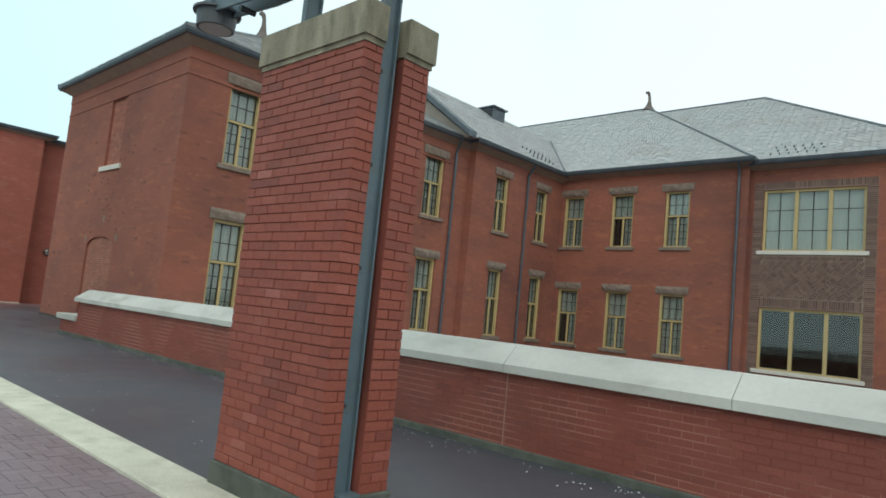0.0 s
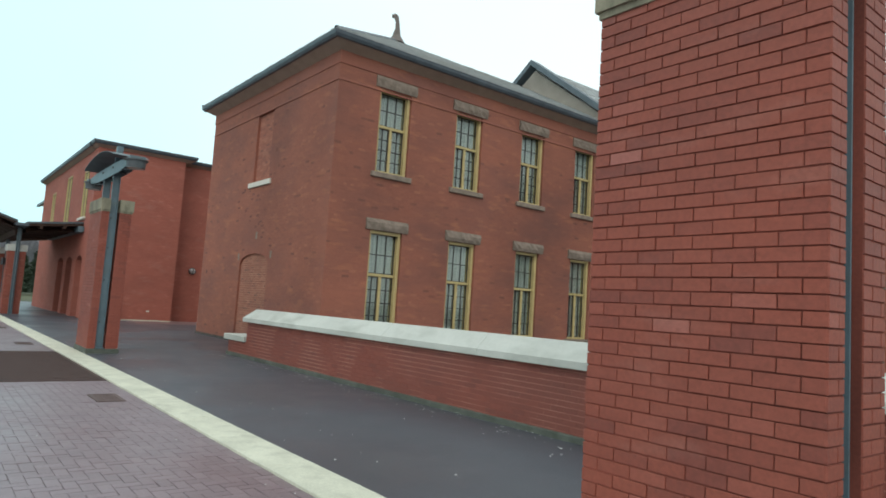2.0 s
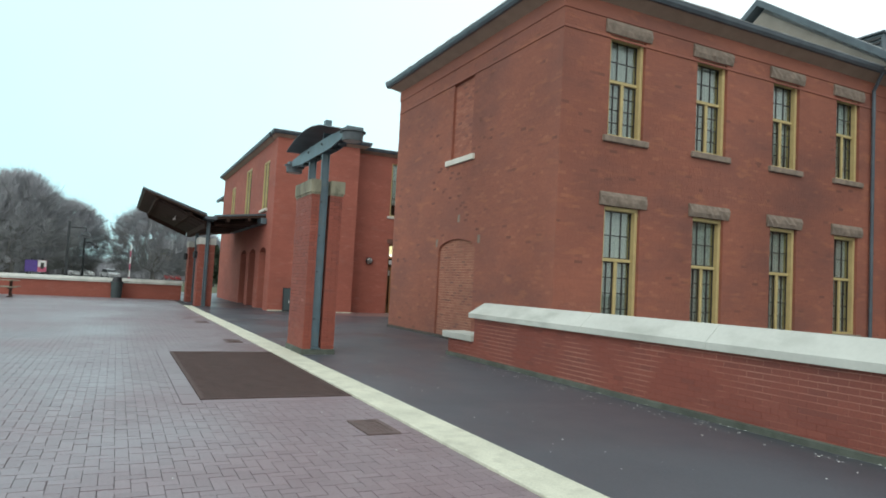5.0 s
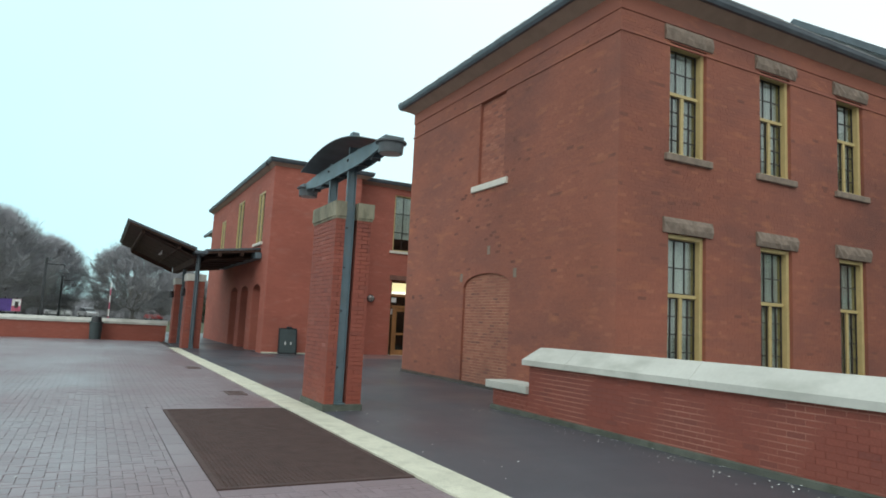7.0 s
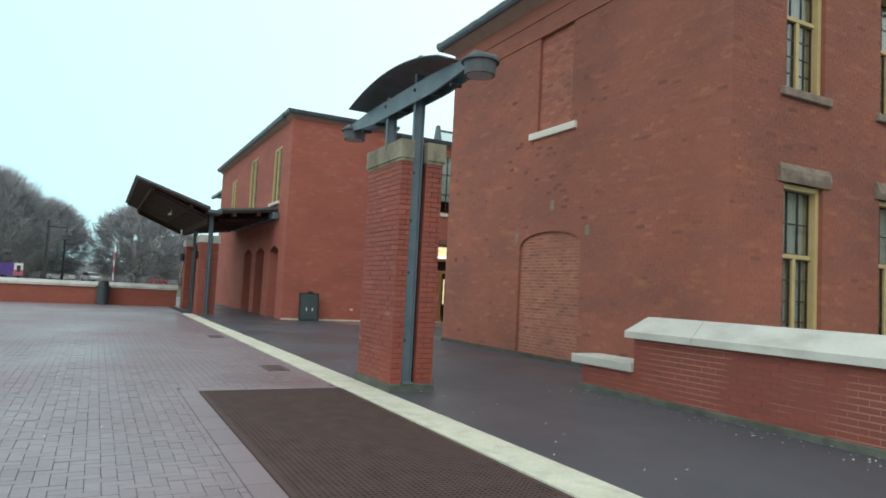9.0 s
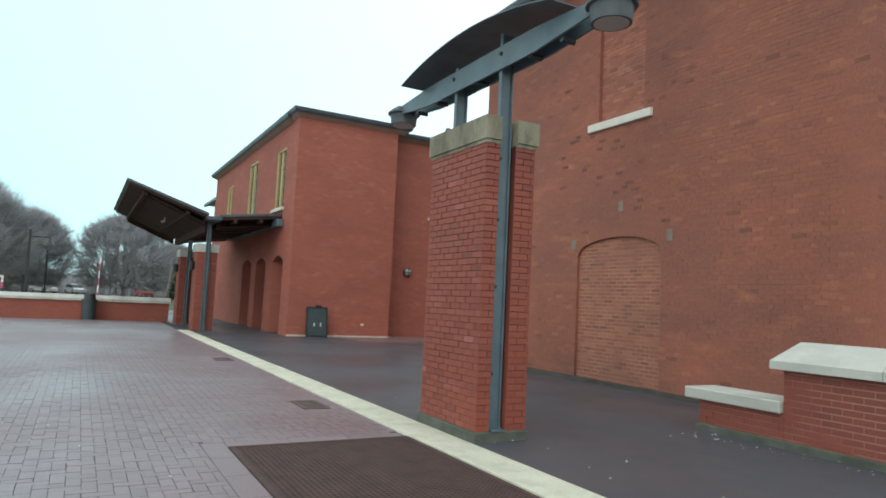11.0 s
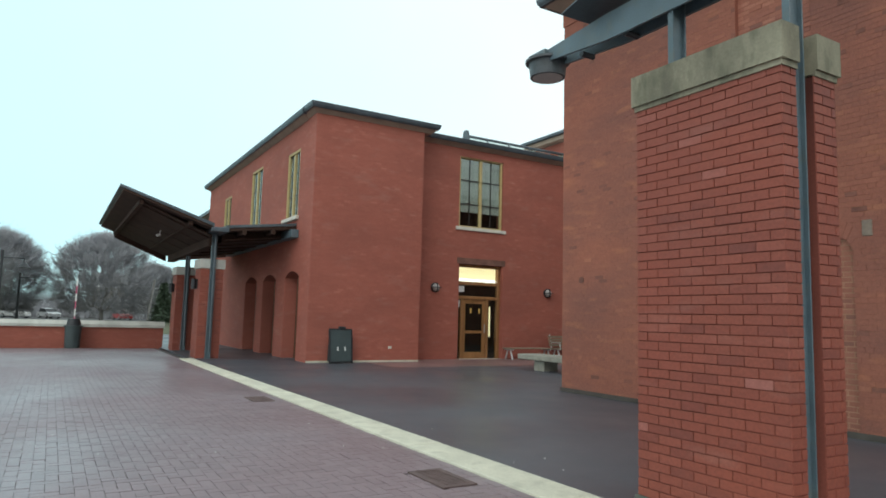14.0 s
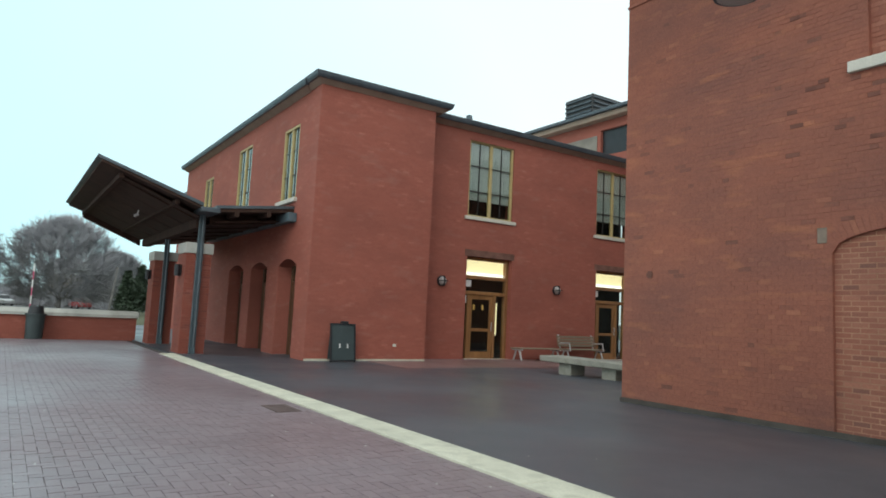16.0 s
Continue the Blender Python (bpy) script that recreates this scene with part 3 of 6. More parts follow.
def grating(x0, y0, x1, y1, label, pitch=0.045, metal=M_GRATE, pit=M_PIT):
    """An open grate in the paving: a frame and crossing bars over a thin dark sheet that stands in for the shaded pit.
    """
    g = thing("grate", ((x0 + x1) / 2, (y0 + y1) / 2, 0), label, "grate")
    part("frame", boxes((x0, y0, -0.004, x1, y0 + 0.05, 0.012), (x0, y1 - 0.05, -0.004, x1, y1, 0.012), (x0, y0 + 0.05, -0.004, x0 + 0.05, y1 - 0.05, 0.012), (x1 - 0.05, y0 + 0.05, -0.004, x1, y1 - 0.05, 0.012)), metal, g)
    # flat sheet, its dark colour replaces the shade of a real hollow
    part("pit", boxes((x0 + 0.03, y0 + 0.03, -0.0055, x1 - 0.03, y1 - 0.03, -0.0035)), pit, g)
    bs = []
    x = x0 + 0.05 + pitch / 2
    while x < x1 - 0.05:
        bs.append((x - pitch * 0.22, y0 + 0.05, -0.0035, x + pitch * 0.3, y1 - 0.05, 0.008))
        x += pitch
    y = y0 + 0.05 + pitch / 2
    while y < y1 - 0.05:
        bs.append((x0 + 0.05, y - pitch * 0.3, -0.004, x1 - 0.05, y + pitch * 0.3, 0.006))
        y += pitch
    vs, fs = [], []
    for a, b, c, d, e, f in bs:
        k = len(vs)
        vs += [(a, b, f), (d, b, f), (d, e, f), (a, e, f), (a, b, c), (d, b, c), (d, e, c), (a, e, c)]
        fs += [(k, k + 1, k + 2, k + 3), (k, k + 4, k + 5, k + 1), (k + 1, k + 5, k + 6, k + 2), (k + 2, k + 6, k + 7, k + 3), (k + 3, k + 7, k + 4, k)]
    me = bpy.data.meshes.new("lattice")
    me.from_pydata(vs, [], fs)
    me.materials.append(metal)
    put("lattice", me, g)["kind"] = "stuff"
    return g


grating(-18.5, 0.37, -13.58, 2.17, "large rusty brown tree-pit grating set in pavers")
for gx in (-11.8, -20.65, -26.6):
    grating(gx - 0.32, 1.64, gx + 0.32, 1.98, "small dull brown drain grating set in pavers", metal=M_DRAIN, pit=M_DRAIN_PIT)


def pier(x0, y0, x1, y1, lift, label):
    """A brick pier: plinth, core, stone cap; its facing bricks are laid at the end of the file."""
    p = thing("brick_pier", ((x0 + x1) / 2, (y0 + y1) / 2, 0), label, "pier", "brick piers along the walk")
    part("plinth", boxes((x0 - 0.025, y0 - 0.025, -0.02, x1 + 0.025, y1 + 0.025, 0.13 + lift), bevel=0.012), M_PLINTH, p, "mossy concrete plinth")
    s0, s1, d = y0 + 0.16, y0 + 0.36, 0.14
    def slotted(o, z0, z1):
        return prism([(x0 - o, y0 - o), (x1 + o, y0 - o), (x1 + o, s0), (x1 - d, s0), (x1 - d, s1), (x1 + o, s1), (x1 + o, y1 + o), (x0 - o, y1 + o)], "z", z0, z1)
    part("core", slotted(-0.0075, 0.13 + lift, 3.1 + lift), M_MORTAR_DARK, p)
    part("cap_course", slotted(0.012, 3.085 + lift, 3.125 + lift), M_CAP, p)
    part("cap", slotted(0.03, 3.125 + lift, 3.37 + lift), M_CAP, p, "mossy sandstone cap")
    return p


PIERS = [(-4.55, 2.61, -3.33, 3.22, 0.06), (-19.14, 2.64, -17.92, 3.25, 0.0)]
PIER_OBS = [pier(*p, "square red brick pier with a mossy sandstone cap") for p in PIERS]


def lamp_gantry(xe, y0):
    """Blue steel on a pier: a full-height channel let into its east face, a short post, two long beams with a lamp at each end, a bowed sheet roof."""
    yc = y0 + 0.24
    g = thing("lamp_gantry", (xe - 0.5, yc, 0), "slate-blue steel gantry with two downlights on a brick pier", "lamp", "lamp gantries")
    def channel(x, z0, z1, s):
        poly = [(-0.012, -0.076), (0.04, -0.076), (0.04, -0.062), (0.012, -0.062), (0.012, 0.062), (0.04, 0.062), (0.04, 0.076), (-0.012, 0.076)]
        return prism([(x + s * u, yc + v) for u, v in poly], "z", z0, z1)
    part("column", channel(xe - 0.075, 0.13, 4.3, 1), M_STEEL, g)
    part("foot_plate", boxes((xe - 0.12, yc - 0.07, 0.13, xe + 0.04, yc + 0.1, 0.15)), M_STEEL, g)
    part("post", channel(xe - 1.03, 3.37, 4.2, 1), M_STEEL, g)
    for z in (0.7, 1.6, 2.3, 2.95):
        part("bolt", cyls(((xe - 0.064, yc - 0.035, z), (xe - 0.046, yc - 0.035, z), 0.016), seg=6), M_LEAD, g)
    cx, half = xe - 0.55, 2.1
    arc = lambda u: 4.02
    for yy, s in ((yc - 0.09, -1), (yc + 0.09, 1)):
        bm, k, loops = bmesh.new(), 18, []
        for i in range(k + 1):
            u = -half + 2 * half * i / k
            h = 0.25 * (1.0 - 0.5 * max(0, abs(u) - 1.1) / 1.0)
            lo, hi, x = arc(u) - h / 2 + 0.03 * max(0, abs(u) - 1.1), arc(u) + h / 2, cx + u
            loops.append([bm.verts.new((x, yy - 0.012, lo)), bm.verts.new((x, yy + 0.012, lo)), bm.verts.new((x, yy + 0.012, hi)), bm.verts.new((x, yy - 0.012, hi))])
        for a, b in zip(loops, loops[1:]):
            for j in range(4):
                bm.faces.new((a[j], a[(j + 1) % 4], b[(j + 1) % 4], b[j]))
        bm.faces.new(loops[0]), bm.faces.new(loops[-1][::-1])
        part("beam", bm, M_STEEL, g)
        for bx in (xe - 1.03, xe - 0.02):
            part("bolt", cyls(((bx, yy, 4.06), (bx, yy + s * 0.03, 4.06), 0.024), seg=6), M_LEAD, g)
    for u in (-1.5, -0.95, 0.0, 1.0, 1.5):
        part("spacer", cyls(((cx + u, yc - 0.075, arc(u) - 0.12), (cx + u, yc + 0.075, arc(u) - 0.12), 0.028), seg=8), M_BLACK, g)
    bm, k, rows = bmesh.new(), 20, []
    for i in range(k + 1):
        u = -1.48 + 3.14 * i / k
        z = 4.385 - 0.085 * u * u
        rows.append([bm.verts.new((cx + u, yc - 0.34, z)), bm.verts.new((cx + u, yc + 0.34, z)), bm.verts.new((cx + u, yc + 0.34, z + 0.012)), bm.verts.new((cx + u, yc - 0.34, z + 0.012))])
    for a, b in zip(rows, rows[1:]):
        for j in range(4):
            bm.faces.new((a[j], a[(j + 1) % 4], b[(j + 1) % 4], b[j]))
    bm.faces.new(rows[0]), bm.faces.new(rows[-1][::-1])
    part("sheet_roof", bm, M_SHEET, g, "bowed grey metal sheet")
    part("tab", boxes((xe - 0.15, yc - 0.06, 4.38, xe + 0.0, yc + 0.06, 4.55), bevel=0.004), M_STEEL, g)
    for u in (-half + 0.02, half - 0.02):
        z = 4.02
        bm = bmesh.new()
        cyl(bm, (cx + u, yc, z - 0.16), (cx + u, yc, z - 0.012), 0.175, 0.19, seg=28)
        cyl(bm, (cx + u, yc, z - 0.012), (cx + u, yc, z + 0.012), 0.225, seg=28)
        lamp = part("lamp_housing", bm, M_HOUSING, g)
        cyl(bm := bmesh.new(), (cx + u, yc, z - 0.166), (cx + u, yc, z - 0.159), 0.15, seg=28)
        part("lens", bm, M_LENS, lamp, "frosted lamp lens")
        part("lamp_top", boxes((cx + u - 0.13, yc - 0.148, z + 0.012, cx + u + 0.13, yc + 0.148, z + 0.075), bevel=0.006), M_STEEL, lamp)
    return g


for p in PIERS:
    gantry = lamp_gantry(p[2], p[1])
    gantry.location.z = p[4]

# ---- low wall with a pitched coping ----
low_wall = thing("low_wall", (-5, 5.8, 0), "low red brick wall with pale limestone coping", "wall")
LW_X0, LW_X1, LW_Y0, LW_Y1, LW_TOP = -16.62, 13.0, 5.6, 6.02, 0.88
part("core", boxes((LW_X0 + 0.008, LW_Y0 + 0.0035, 0.1, LW_X1, LW_Y1 - 0.008, LW_TOP)), M_MORTAR_WALL, low_wall)
part("footing", boxes((-17.72, LW_Y0 - 0.03, -0.02, LW_X1, LW_Y1 + 0.03, 0.145), bevel=0.012), M_PLINTH, low_wall, "mossy concrete footing")
part("end_step", boxes((-17.68, LW_Y0 + 0.008, 0.1, LW_X0 + 0.008, LW_Y1 - 0.008, 0.42)), M_MORTAR_WALL, low_wall)
part("step_coping", boxes((-17.86, LW_Y0 - 0.06, 0.42, LW_X0 - 0.005, LW_Y1 + 0.06, 0.55), bevel=0.012), M_COPING, low_wall, "flat limestone step coping")
seams = [-16.73] + [-15.6 + 2.285 * i for i in range(13)]
for a, b in zip(seams, seams[1:]):
    prof = [(5.52, LW_TOP), (6.1, LW_TOP), (6.1, 0.965), (5.9, 1.17), (5.74, 1.17), (5.52, 0.965)]
    block = prism(prof, "x", a + 0.003, b - 0.003)
    if a == seams[0]:
        for v in block.verts:
            if v.co.z > 1.1 and v.co.x < a + 0.1:
                v.co.x += 0.2
    part("coping", block, M_COPING, low_wall)

part("movement_joint", boxes((-4.17, LW_Y0 - 0.003, 0.1, -4.155, LW_Y0 + 0.004, LW_TOP)), M_MORTAR_PALE, low_wall, "pale vertical movement joint")

# ---- the windowed wing ----
wing = thing("brick_wing", (-21, 12, 0), "old two-storey red brick wing with ochre windows and slate hip roof", "building")
AX0, AX1, AY0, AY1 = -25.53, -16.62, 7.39, 18.7
EAVE = 7.78
cols = [9.13, 11.72, 14.36, 16.87]
holesE = [(c - 0.5 - AY0, c + 0.5 - AY0, z, z + h) for c in cols for z, h in ((4.88, 2.24), (0.75, 2.62))]
mE = side(AX1, AY0, "E")
wall("wall", wing, mE, AY1 - AY0, -0.02, EAVE, 0.4, holesE, M_MORTAR)
brick_skin("brickwork", wing, mE, brick_rows(AY1 - AY0, -0.02, EAVE, holesE, 0.0045, 6), M_BRICK, seed=2)
for i, c in enumerate(cols):
    sash_window(wing, mE @ Matrix.Translation((c - 0.5 - AY0, 0, 4.88)), 1.0, 2.24, 10 + i)
    sash_window(wing, mE @ Matrix.Translation((c - 0.5 - AY0, 0, 0.75)), 1.0, 2.62, 40 + i)
# south end: a blocked window and a blocked arch
mS = side(AX0, AY0, "S")
bw, ba = (-21.6 - AX0, -20.45 - AX0, 4.9, 7.0), (-22.08 - AX0, -20.0 - AX0, 0.0, 2.72)
wall("wall", wing, mS, AX1 - AX0 - 0.006, -0.02, EAVE, 0.4, [bw, ba], M_MORTAR)
rowsS = brick_rows(AX1 - AX0 - 0.004, -0.02, EAVE, [bw], 0.0045, 6)


def arch_z(u):
    """The soffit of the blocked arch over its width."""
    c, hw = (ba[0] + ba[1]) / 2, (ba[1] - ba[0]) / 2
    f = 1 - ((u - c) / hw) ** 2
    return 2.42 + 0.3 * math.sqrt(max(0.0, f))


keep = []
for a, b, c, d in rowsS:
    if b <= ba[0] or a >= ba[1] or c > 2.95:
        keep.append((a, b, c, d))
        continue
    if a < ba[0] - 0.03:
        keep.append((a, ba[0], c, d))
    if b > ba[1] + 0.03:
        keep.append((ba[1], b, c, d))
brick_skin("brickwork", wing, mS, keep, M_BRICK, seed=3)
# spandrel over the arch and its ring of voussoirs
bm = bmesh.new()
k = 24
pts = [ba[0] + (ba[1] - ba[0]) * i / k for i in range(k + 1)]
for a, b in zip(pts, pts[1:]):
    vs = [bm.verts.new(v) for v in ((a, 0.004, arch_z(a)), (b, 0.004, arch_z(b)), (b, 0.004, 2.97), (a, 0.004, 2.97), (a, 0.3, arch_z(a)), (b, 0.3, arch_z(b)))]
    bm.faces.new(vs[:4]), bm.faces.new((vs[0], vs[4], vs[5], vs[1]))
bmesh.ops.remove_doubles(bm, verts=bm.verts, dist=1e-5)
part("arch_spandrel", bm, M_MORTAR, wing, "", mS)
n_v = 30
arch = put("arch", mesh_of("arch", boxes((ba[0] - 0.06, 0.002, 2.38, ba[0] - 0.001, 0.2, 2.44)), M_MORTAR), wing, mS)
for i in range(n_v):
    u = ba[0] + (ba[1] - ba[0]) * (i + 0.5) / n_v
    c = (ba[0] + ba[1]) / 2
    t = math.atan2((u - c), 2.0)
    m_v = mS @ Matrix.Translation((u, 0, arch_z(u) + 0.005)) @ Matrix.Rotation(t, 4, "Y")
    put("brick", shared("voussoir", lambda: boxes((-0.03, -0.001, 0, 0.03, 0.1, 0.21), bevel=0.003), M_BRICK), arch, m_v)
wall("arch_infill", wing, mS @ Matrix.Translation((ba[0], 0.055, 0)), ba[1] - ba[0], -0.02, 2.75, 0.2, [], M_MORTAR_INFILL)
brick_skin("infill_brickwork", wing, mS @ Matrix.Translation((ba[0], 0.055, 0)), brick_rows(ba[1] - ba[0], -0.02, 2.74, [], 0.013), M_BRICK_INFILL, seed=5, proud=0.003)
wall("window_infill", wing, mS @ Matrix.Translation((bw[0], 0.07, 0)), bw[1] - bw[0], bw[2], bw[3], 0.2, [], M_MORTAR)
brick_skin("infill_brickwork", wing, mS @ Matrix.Translation((bw[0], 0.07, 0)), brick_rows(bw[1] - bw[0], bw[2], bw[3], [], 0.008), M_BRICK_INFILL, seed=6, proud=0.004)
part("sill", boxes((bw[0] - 0.24, -0.06, bw[2] - 0.15, bw[1] + 0.2, 0.1, bw[2]), bevel=0.01), M_SILL, wing, "pale stone sill", mS)
for u, z in ((-22.2, 2.66), (-20.95, 3.27), (-19.82, 2.68)):
    part("stone_block", boxes((u - 0.07 - AX0, -0.008, z - 0.11, u + 0.06 - AX0, 0.08, z + 0.1), bevel=0.01), M_STONE, wing, "grey stone block", mS)
part("plinth", boxes((AX0 - 0.02, AY0 - 0.02, -0.03, AX1 + 0.02, AY0 - 0.0005, 0.15)), M_PLINTH_DARK, wing, "dark base course")
wall("wall", wing, side(AX0, 26.0, "W"), 26 - AY0 - 0.4, -0.02, EAVE, 0.4, [], M_BRICK)
ring("frieze", wing, AX0, AY0, AX1, 30, [(0.0, 7.43), (0.018, 7.44), (0.018, 7.79), (0.0, 7.8)], M_BRICK)
ring("string_course", wing, AX0, AY0, AX1, 30, [(0.0, 7.0), (0.022, 7.01), (0.016, 7.05), (0.0, 7.06)], M_BRICK)
ring("soffit", wing, AX0, AY0, AX1, 18.6, [(-0.1, 7.76), (0.02, 7.76), (0.3, 7.92), (0.3, 8.0), (-0.1, 8.0)], M_SOFFIT, "taupe painted eave soffit")
ring("gutter", wing, AX0, AY0, AX1, 18.6, [(0.29, 7.92), (0.36, 7.92), (0.40, 7.99), (0.42, 8.08), (0.32, 8.08), (0.29, 8.04)], M_GUTTER, "dark teal metal gutter")
roofA, ra0, ra1 = hip_roof("roof", wing, AX0 - 0.42, AY0 - 0.42, AX1 + 0.42, 24.0, 8.07, 10.65, M_SLATE, "y", True, False)
xm = (AX0 + AX1) / 2
slates("slating", wing, (AX0 - 0.4, AY0 - 0.42, 8.07), (AX1 + 0.4, AY0 - 0.42, 8.07), ra0, ra0, M_SLATE, seed=1)
slates("slating", wing, (AX1 + 0.42, AY0 - 0.42, 8.07), (AX1 + 0.42, 18.0, 8.07), ra0, (xm, 18.0, 10.65), M_SLATE, seed=2)


def finial(parent, p, turn=0.0):
    """A scrolled terracotta finial: a swelling foot and a stem that curls over."""
    bm = bmesh.new()
    curve = [(0, 0, 0.0), (0, 0, 0.28), (0.02, 0, 0.55), (0.0, 0, 0.8), (-0.05, 0, 0.98), (-0.14, 0, 1.04), (-0.19, 0, 0.96)]
    rad = [0.34, 0.15, 0.085, 0.07, 0.085, 0.08, 0.04]
    for a, b, r0, r1 in zip(curve, curve[1:], rad, rad[1:]):
        cyl(bm, a, b, r0, r1, 10)
    part("finial", bm, M_FINIAL, parent, "scrolled grey roof finial", Matrix.Translation(p) @ Matrix.Rotation(turn, 4, "Z"))


finial(wing, (ra0[0], ra0[1], ra0[2] - 0.1), 0.6)

# ---- the recessed court: cross range and tall block ----
court = thing("court_range", (-14, 22, 0), "old red brick range round a court, ochre windows, slate roofs", "building")
BX, BY0, FY = -16.3, 18.7, 24.8
mB = side(BX, BY0, "E")
holesB = [(c - w / 2 - BY0, c + w / 2 - BY0, z, z + h) for c, w in ((20.5, 0.85), (23.3, 0.85)) for z, h in ((4.88, 2.24), (0.75, 2.62))]
wall("wall", court, mB, FY - BY0, -0.02, EAVE, 0.4, holesB, M_MORTAR)
brick_skin("brickwork", court, mB, brick_rows(FY - BY0, -0.02, EAVE, holesB, 0.0045, 6), M_BRICK, seed=7)
for i, c in enumerate((20.5, 23.3)):
    sash_window(court, mB @ Matrix.Translation((c - 0.425 - BY0, 0, 4.88)), 0.85, 2.24, 61 + i * 4)
    sash_window(court, mB @ Matrix.Translation((c - 0.425 - BY0, 0, 0.75)), 0.85, 2.62, 71 + i)
mBs = side(AX1 - 0.5, BY0, "S")
wall("wall", court, mBs, BX - AX1 + 0.5 - 0.006, -0.02, EAVE, 0.4, [], M_MORTAR)
brick_skin("brickwork", court, mBs, brick_rows(BX - AX1 + 0.5 - 0.004, -0.02, EAVE, [], 0.0045, 6), M_BRICK, seed=8)
mF = side(BX, FY, "S")
FL = -8.5 - BX
colsF = [-15.62, -13.3, -10.95]
holesF = [(c - 0.5 - BX, c + 0.5 - BX, z, z + h) for c in colsF for z, h in ((4.88, 2.24), (0.68, 2.36))]
wall("wall", court, mF, FL, -0.02, EAVE + 0.1, 0.4, holesF, M_MORTAR)
brick_skin("brickwork", court, mF, brick_rows(FL, -0.02, EAVE + 0.1, holesF, 0.0045, 6), M_BRICK, seed=9)
for i, c in enumerate(colsF):
    sash_window(court, mF @ Matrix.Translation((c - 0.5 - BX, 0, 4.88)), 1.0, 2.24, 83 + i)
    sash_window(court, mF @ Matrix.Translation((c - 0.5 - BX, 0, 0.68)), 1.0, 2.36, 95 + i)
# tall block with two triple windows
F2Y, F2X0, F2X1 = 25.1, -8.5, -2.6
mF2 = side(F2X0, F2Y, "S")
t0, t1 = -7.85 - F2X0, -4.63 - F2X0
holes2 = [(t0, t1, 4.8, 7.02), (t0, t1, 0.58, 2.76)]
wall("wall", court, mF2, F2X1 - F2X0, -0.02, 7.9, 0.4, holes2, M_MORTAR, face=0.006)
bandL, bandR = (t0 - 0.32, t0), (t1, t1 + 0.32)
brick_skin("brickwork", court, mF2, brick_rows(F2X1 - F2X0, -0.02, 7.9, [(bandL[0], bandR[1], 0.2, 7.32)], 0.0045, 6), M_BRICK, seed=10)
for a, b in (bandL, bandR):
    brick_skin("edge_band", court, mF2, [(a, b, 0.3 + i * COURSE, 0.3 + (i + 1) * COURSE - 0.012) for i in range(int(7.0 / COURSE))], M_BRICK_GREY, "brown brick edge band", seed=11)
soldier = [(t0 - 0.32 + i * 0.0677, t0 - 0.32 + i * 0.0677 + 0.058, 7.06, 7.3) for i in range(int((t1 - t0 + 0.64) / 0.0677))]
soldier += [(t0 + i * 0.0677, t0 + i * 0.0677 + 0.058, z0, z1) for i in range(int((t1 - t0) / 0.0677)) for z0, z1 in ((4.46, 4.6), (2.8, 3.1))]
brick_skin("soldier_course", court, mF2, soldier, M_BRICK_GREY, "brown brick soldier courses", seed=12)
# basket-weave panel of diagonal bricks
vs, fs = [], []
s_b = 0.2
for i in range(-30, 40):
    for j in range(-30, 40):
        for q in range(3):
            a = math.pi / 4
            if (i + j) % 2:
                p0, p1, q0, q1 = i * s_b + 0.0085, (i + 1) * s_b - 0.0085, j * s_b + q * s_b / 3 + 0.0085, j * s_b + (q + 1) * s_b / 3 - 0.0085
            else:
                q0, q1, p0, p1 = j * s_b + 0.0085, (j + 1) * s_b - 0.0085, i * s_b + q * s_b / 3 + 0.0085, i * s_b + (q + 1) * s_b / 3 - 0.0085
            cor = [((p * math.cos(a) - z * math.sin(a)) + (t0 + t1) / 2, (p * math.sin(a) + z * math.cos(a)) + 3.78) for p, z in ((p0, q0), (p1, q0), (p1, q1), (p0, q1))]
            if any(t0 + 0.03 < u < t1 - 0.03 and 3.15 < z < 4.42 for u, z in cor):
                cor = [(min(max(u, t0 + 0.01), t1 - 0.01), min(max(z, 3.125), 4.445)) for u, z in cor]
                b0 = len(vs)
                vs += [(u, -0.006, z) for u, z in cor] + [(u, 0.008, z) for u, z in cor]
                fs += [(b0, b0 + 1, b0 + 2, b0 + 3)] + [(b0 + n, b0 + n + 4, b0 + (n + 1) % 4 + 4, b0 + (n + 1) % 4) for n in range(4)]
me = bpy.data.meshes.new("woven_panel")
me.from_pydata(vs, [], fs)
me.materials.append(M_BRICK_GREY)
put("woven_panel", me, court, mF2, "diagonal basket-weave brick panel")["kind"] = "stuff"
part("panel_back", boxes((t0 - 0.34, 0.003, 0.2, t0 - 0.001, 0.0055, 7.34), (t1 + 0.001, 0.003, 0.2, t1 + 0.34, 0.0055, 7.34), (t0, 0.003, 2.77, t1, 0.0055, 4.66), (t0, 0.003, 7.03, t1, 0.0055, 7.34)), M_WEAVE, court, "", mF2)


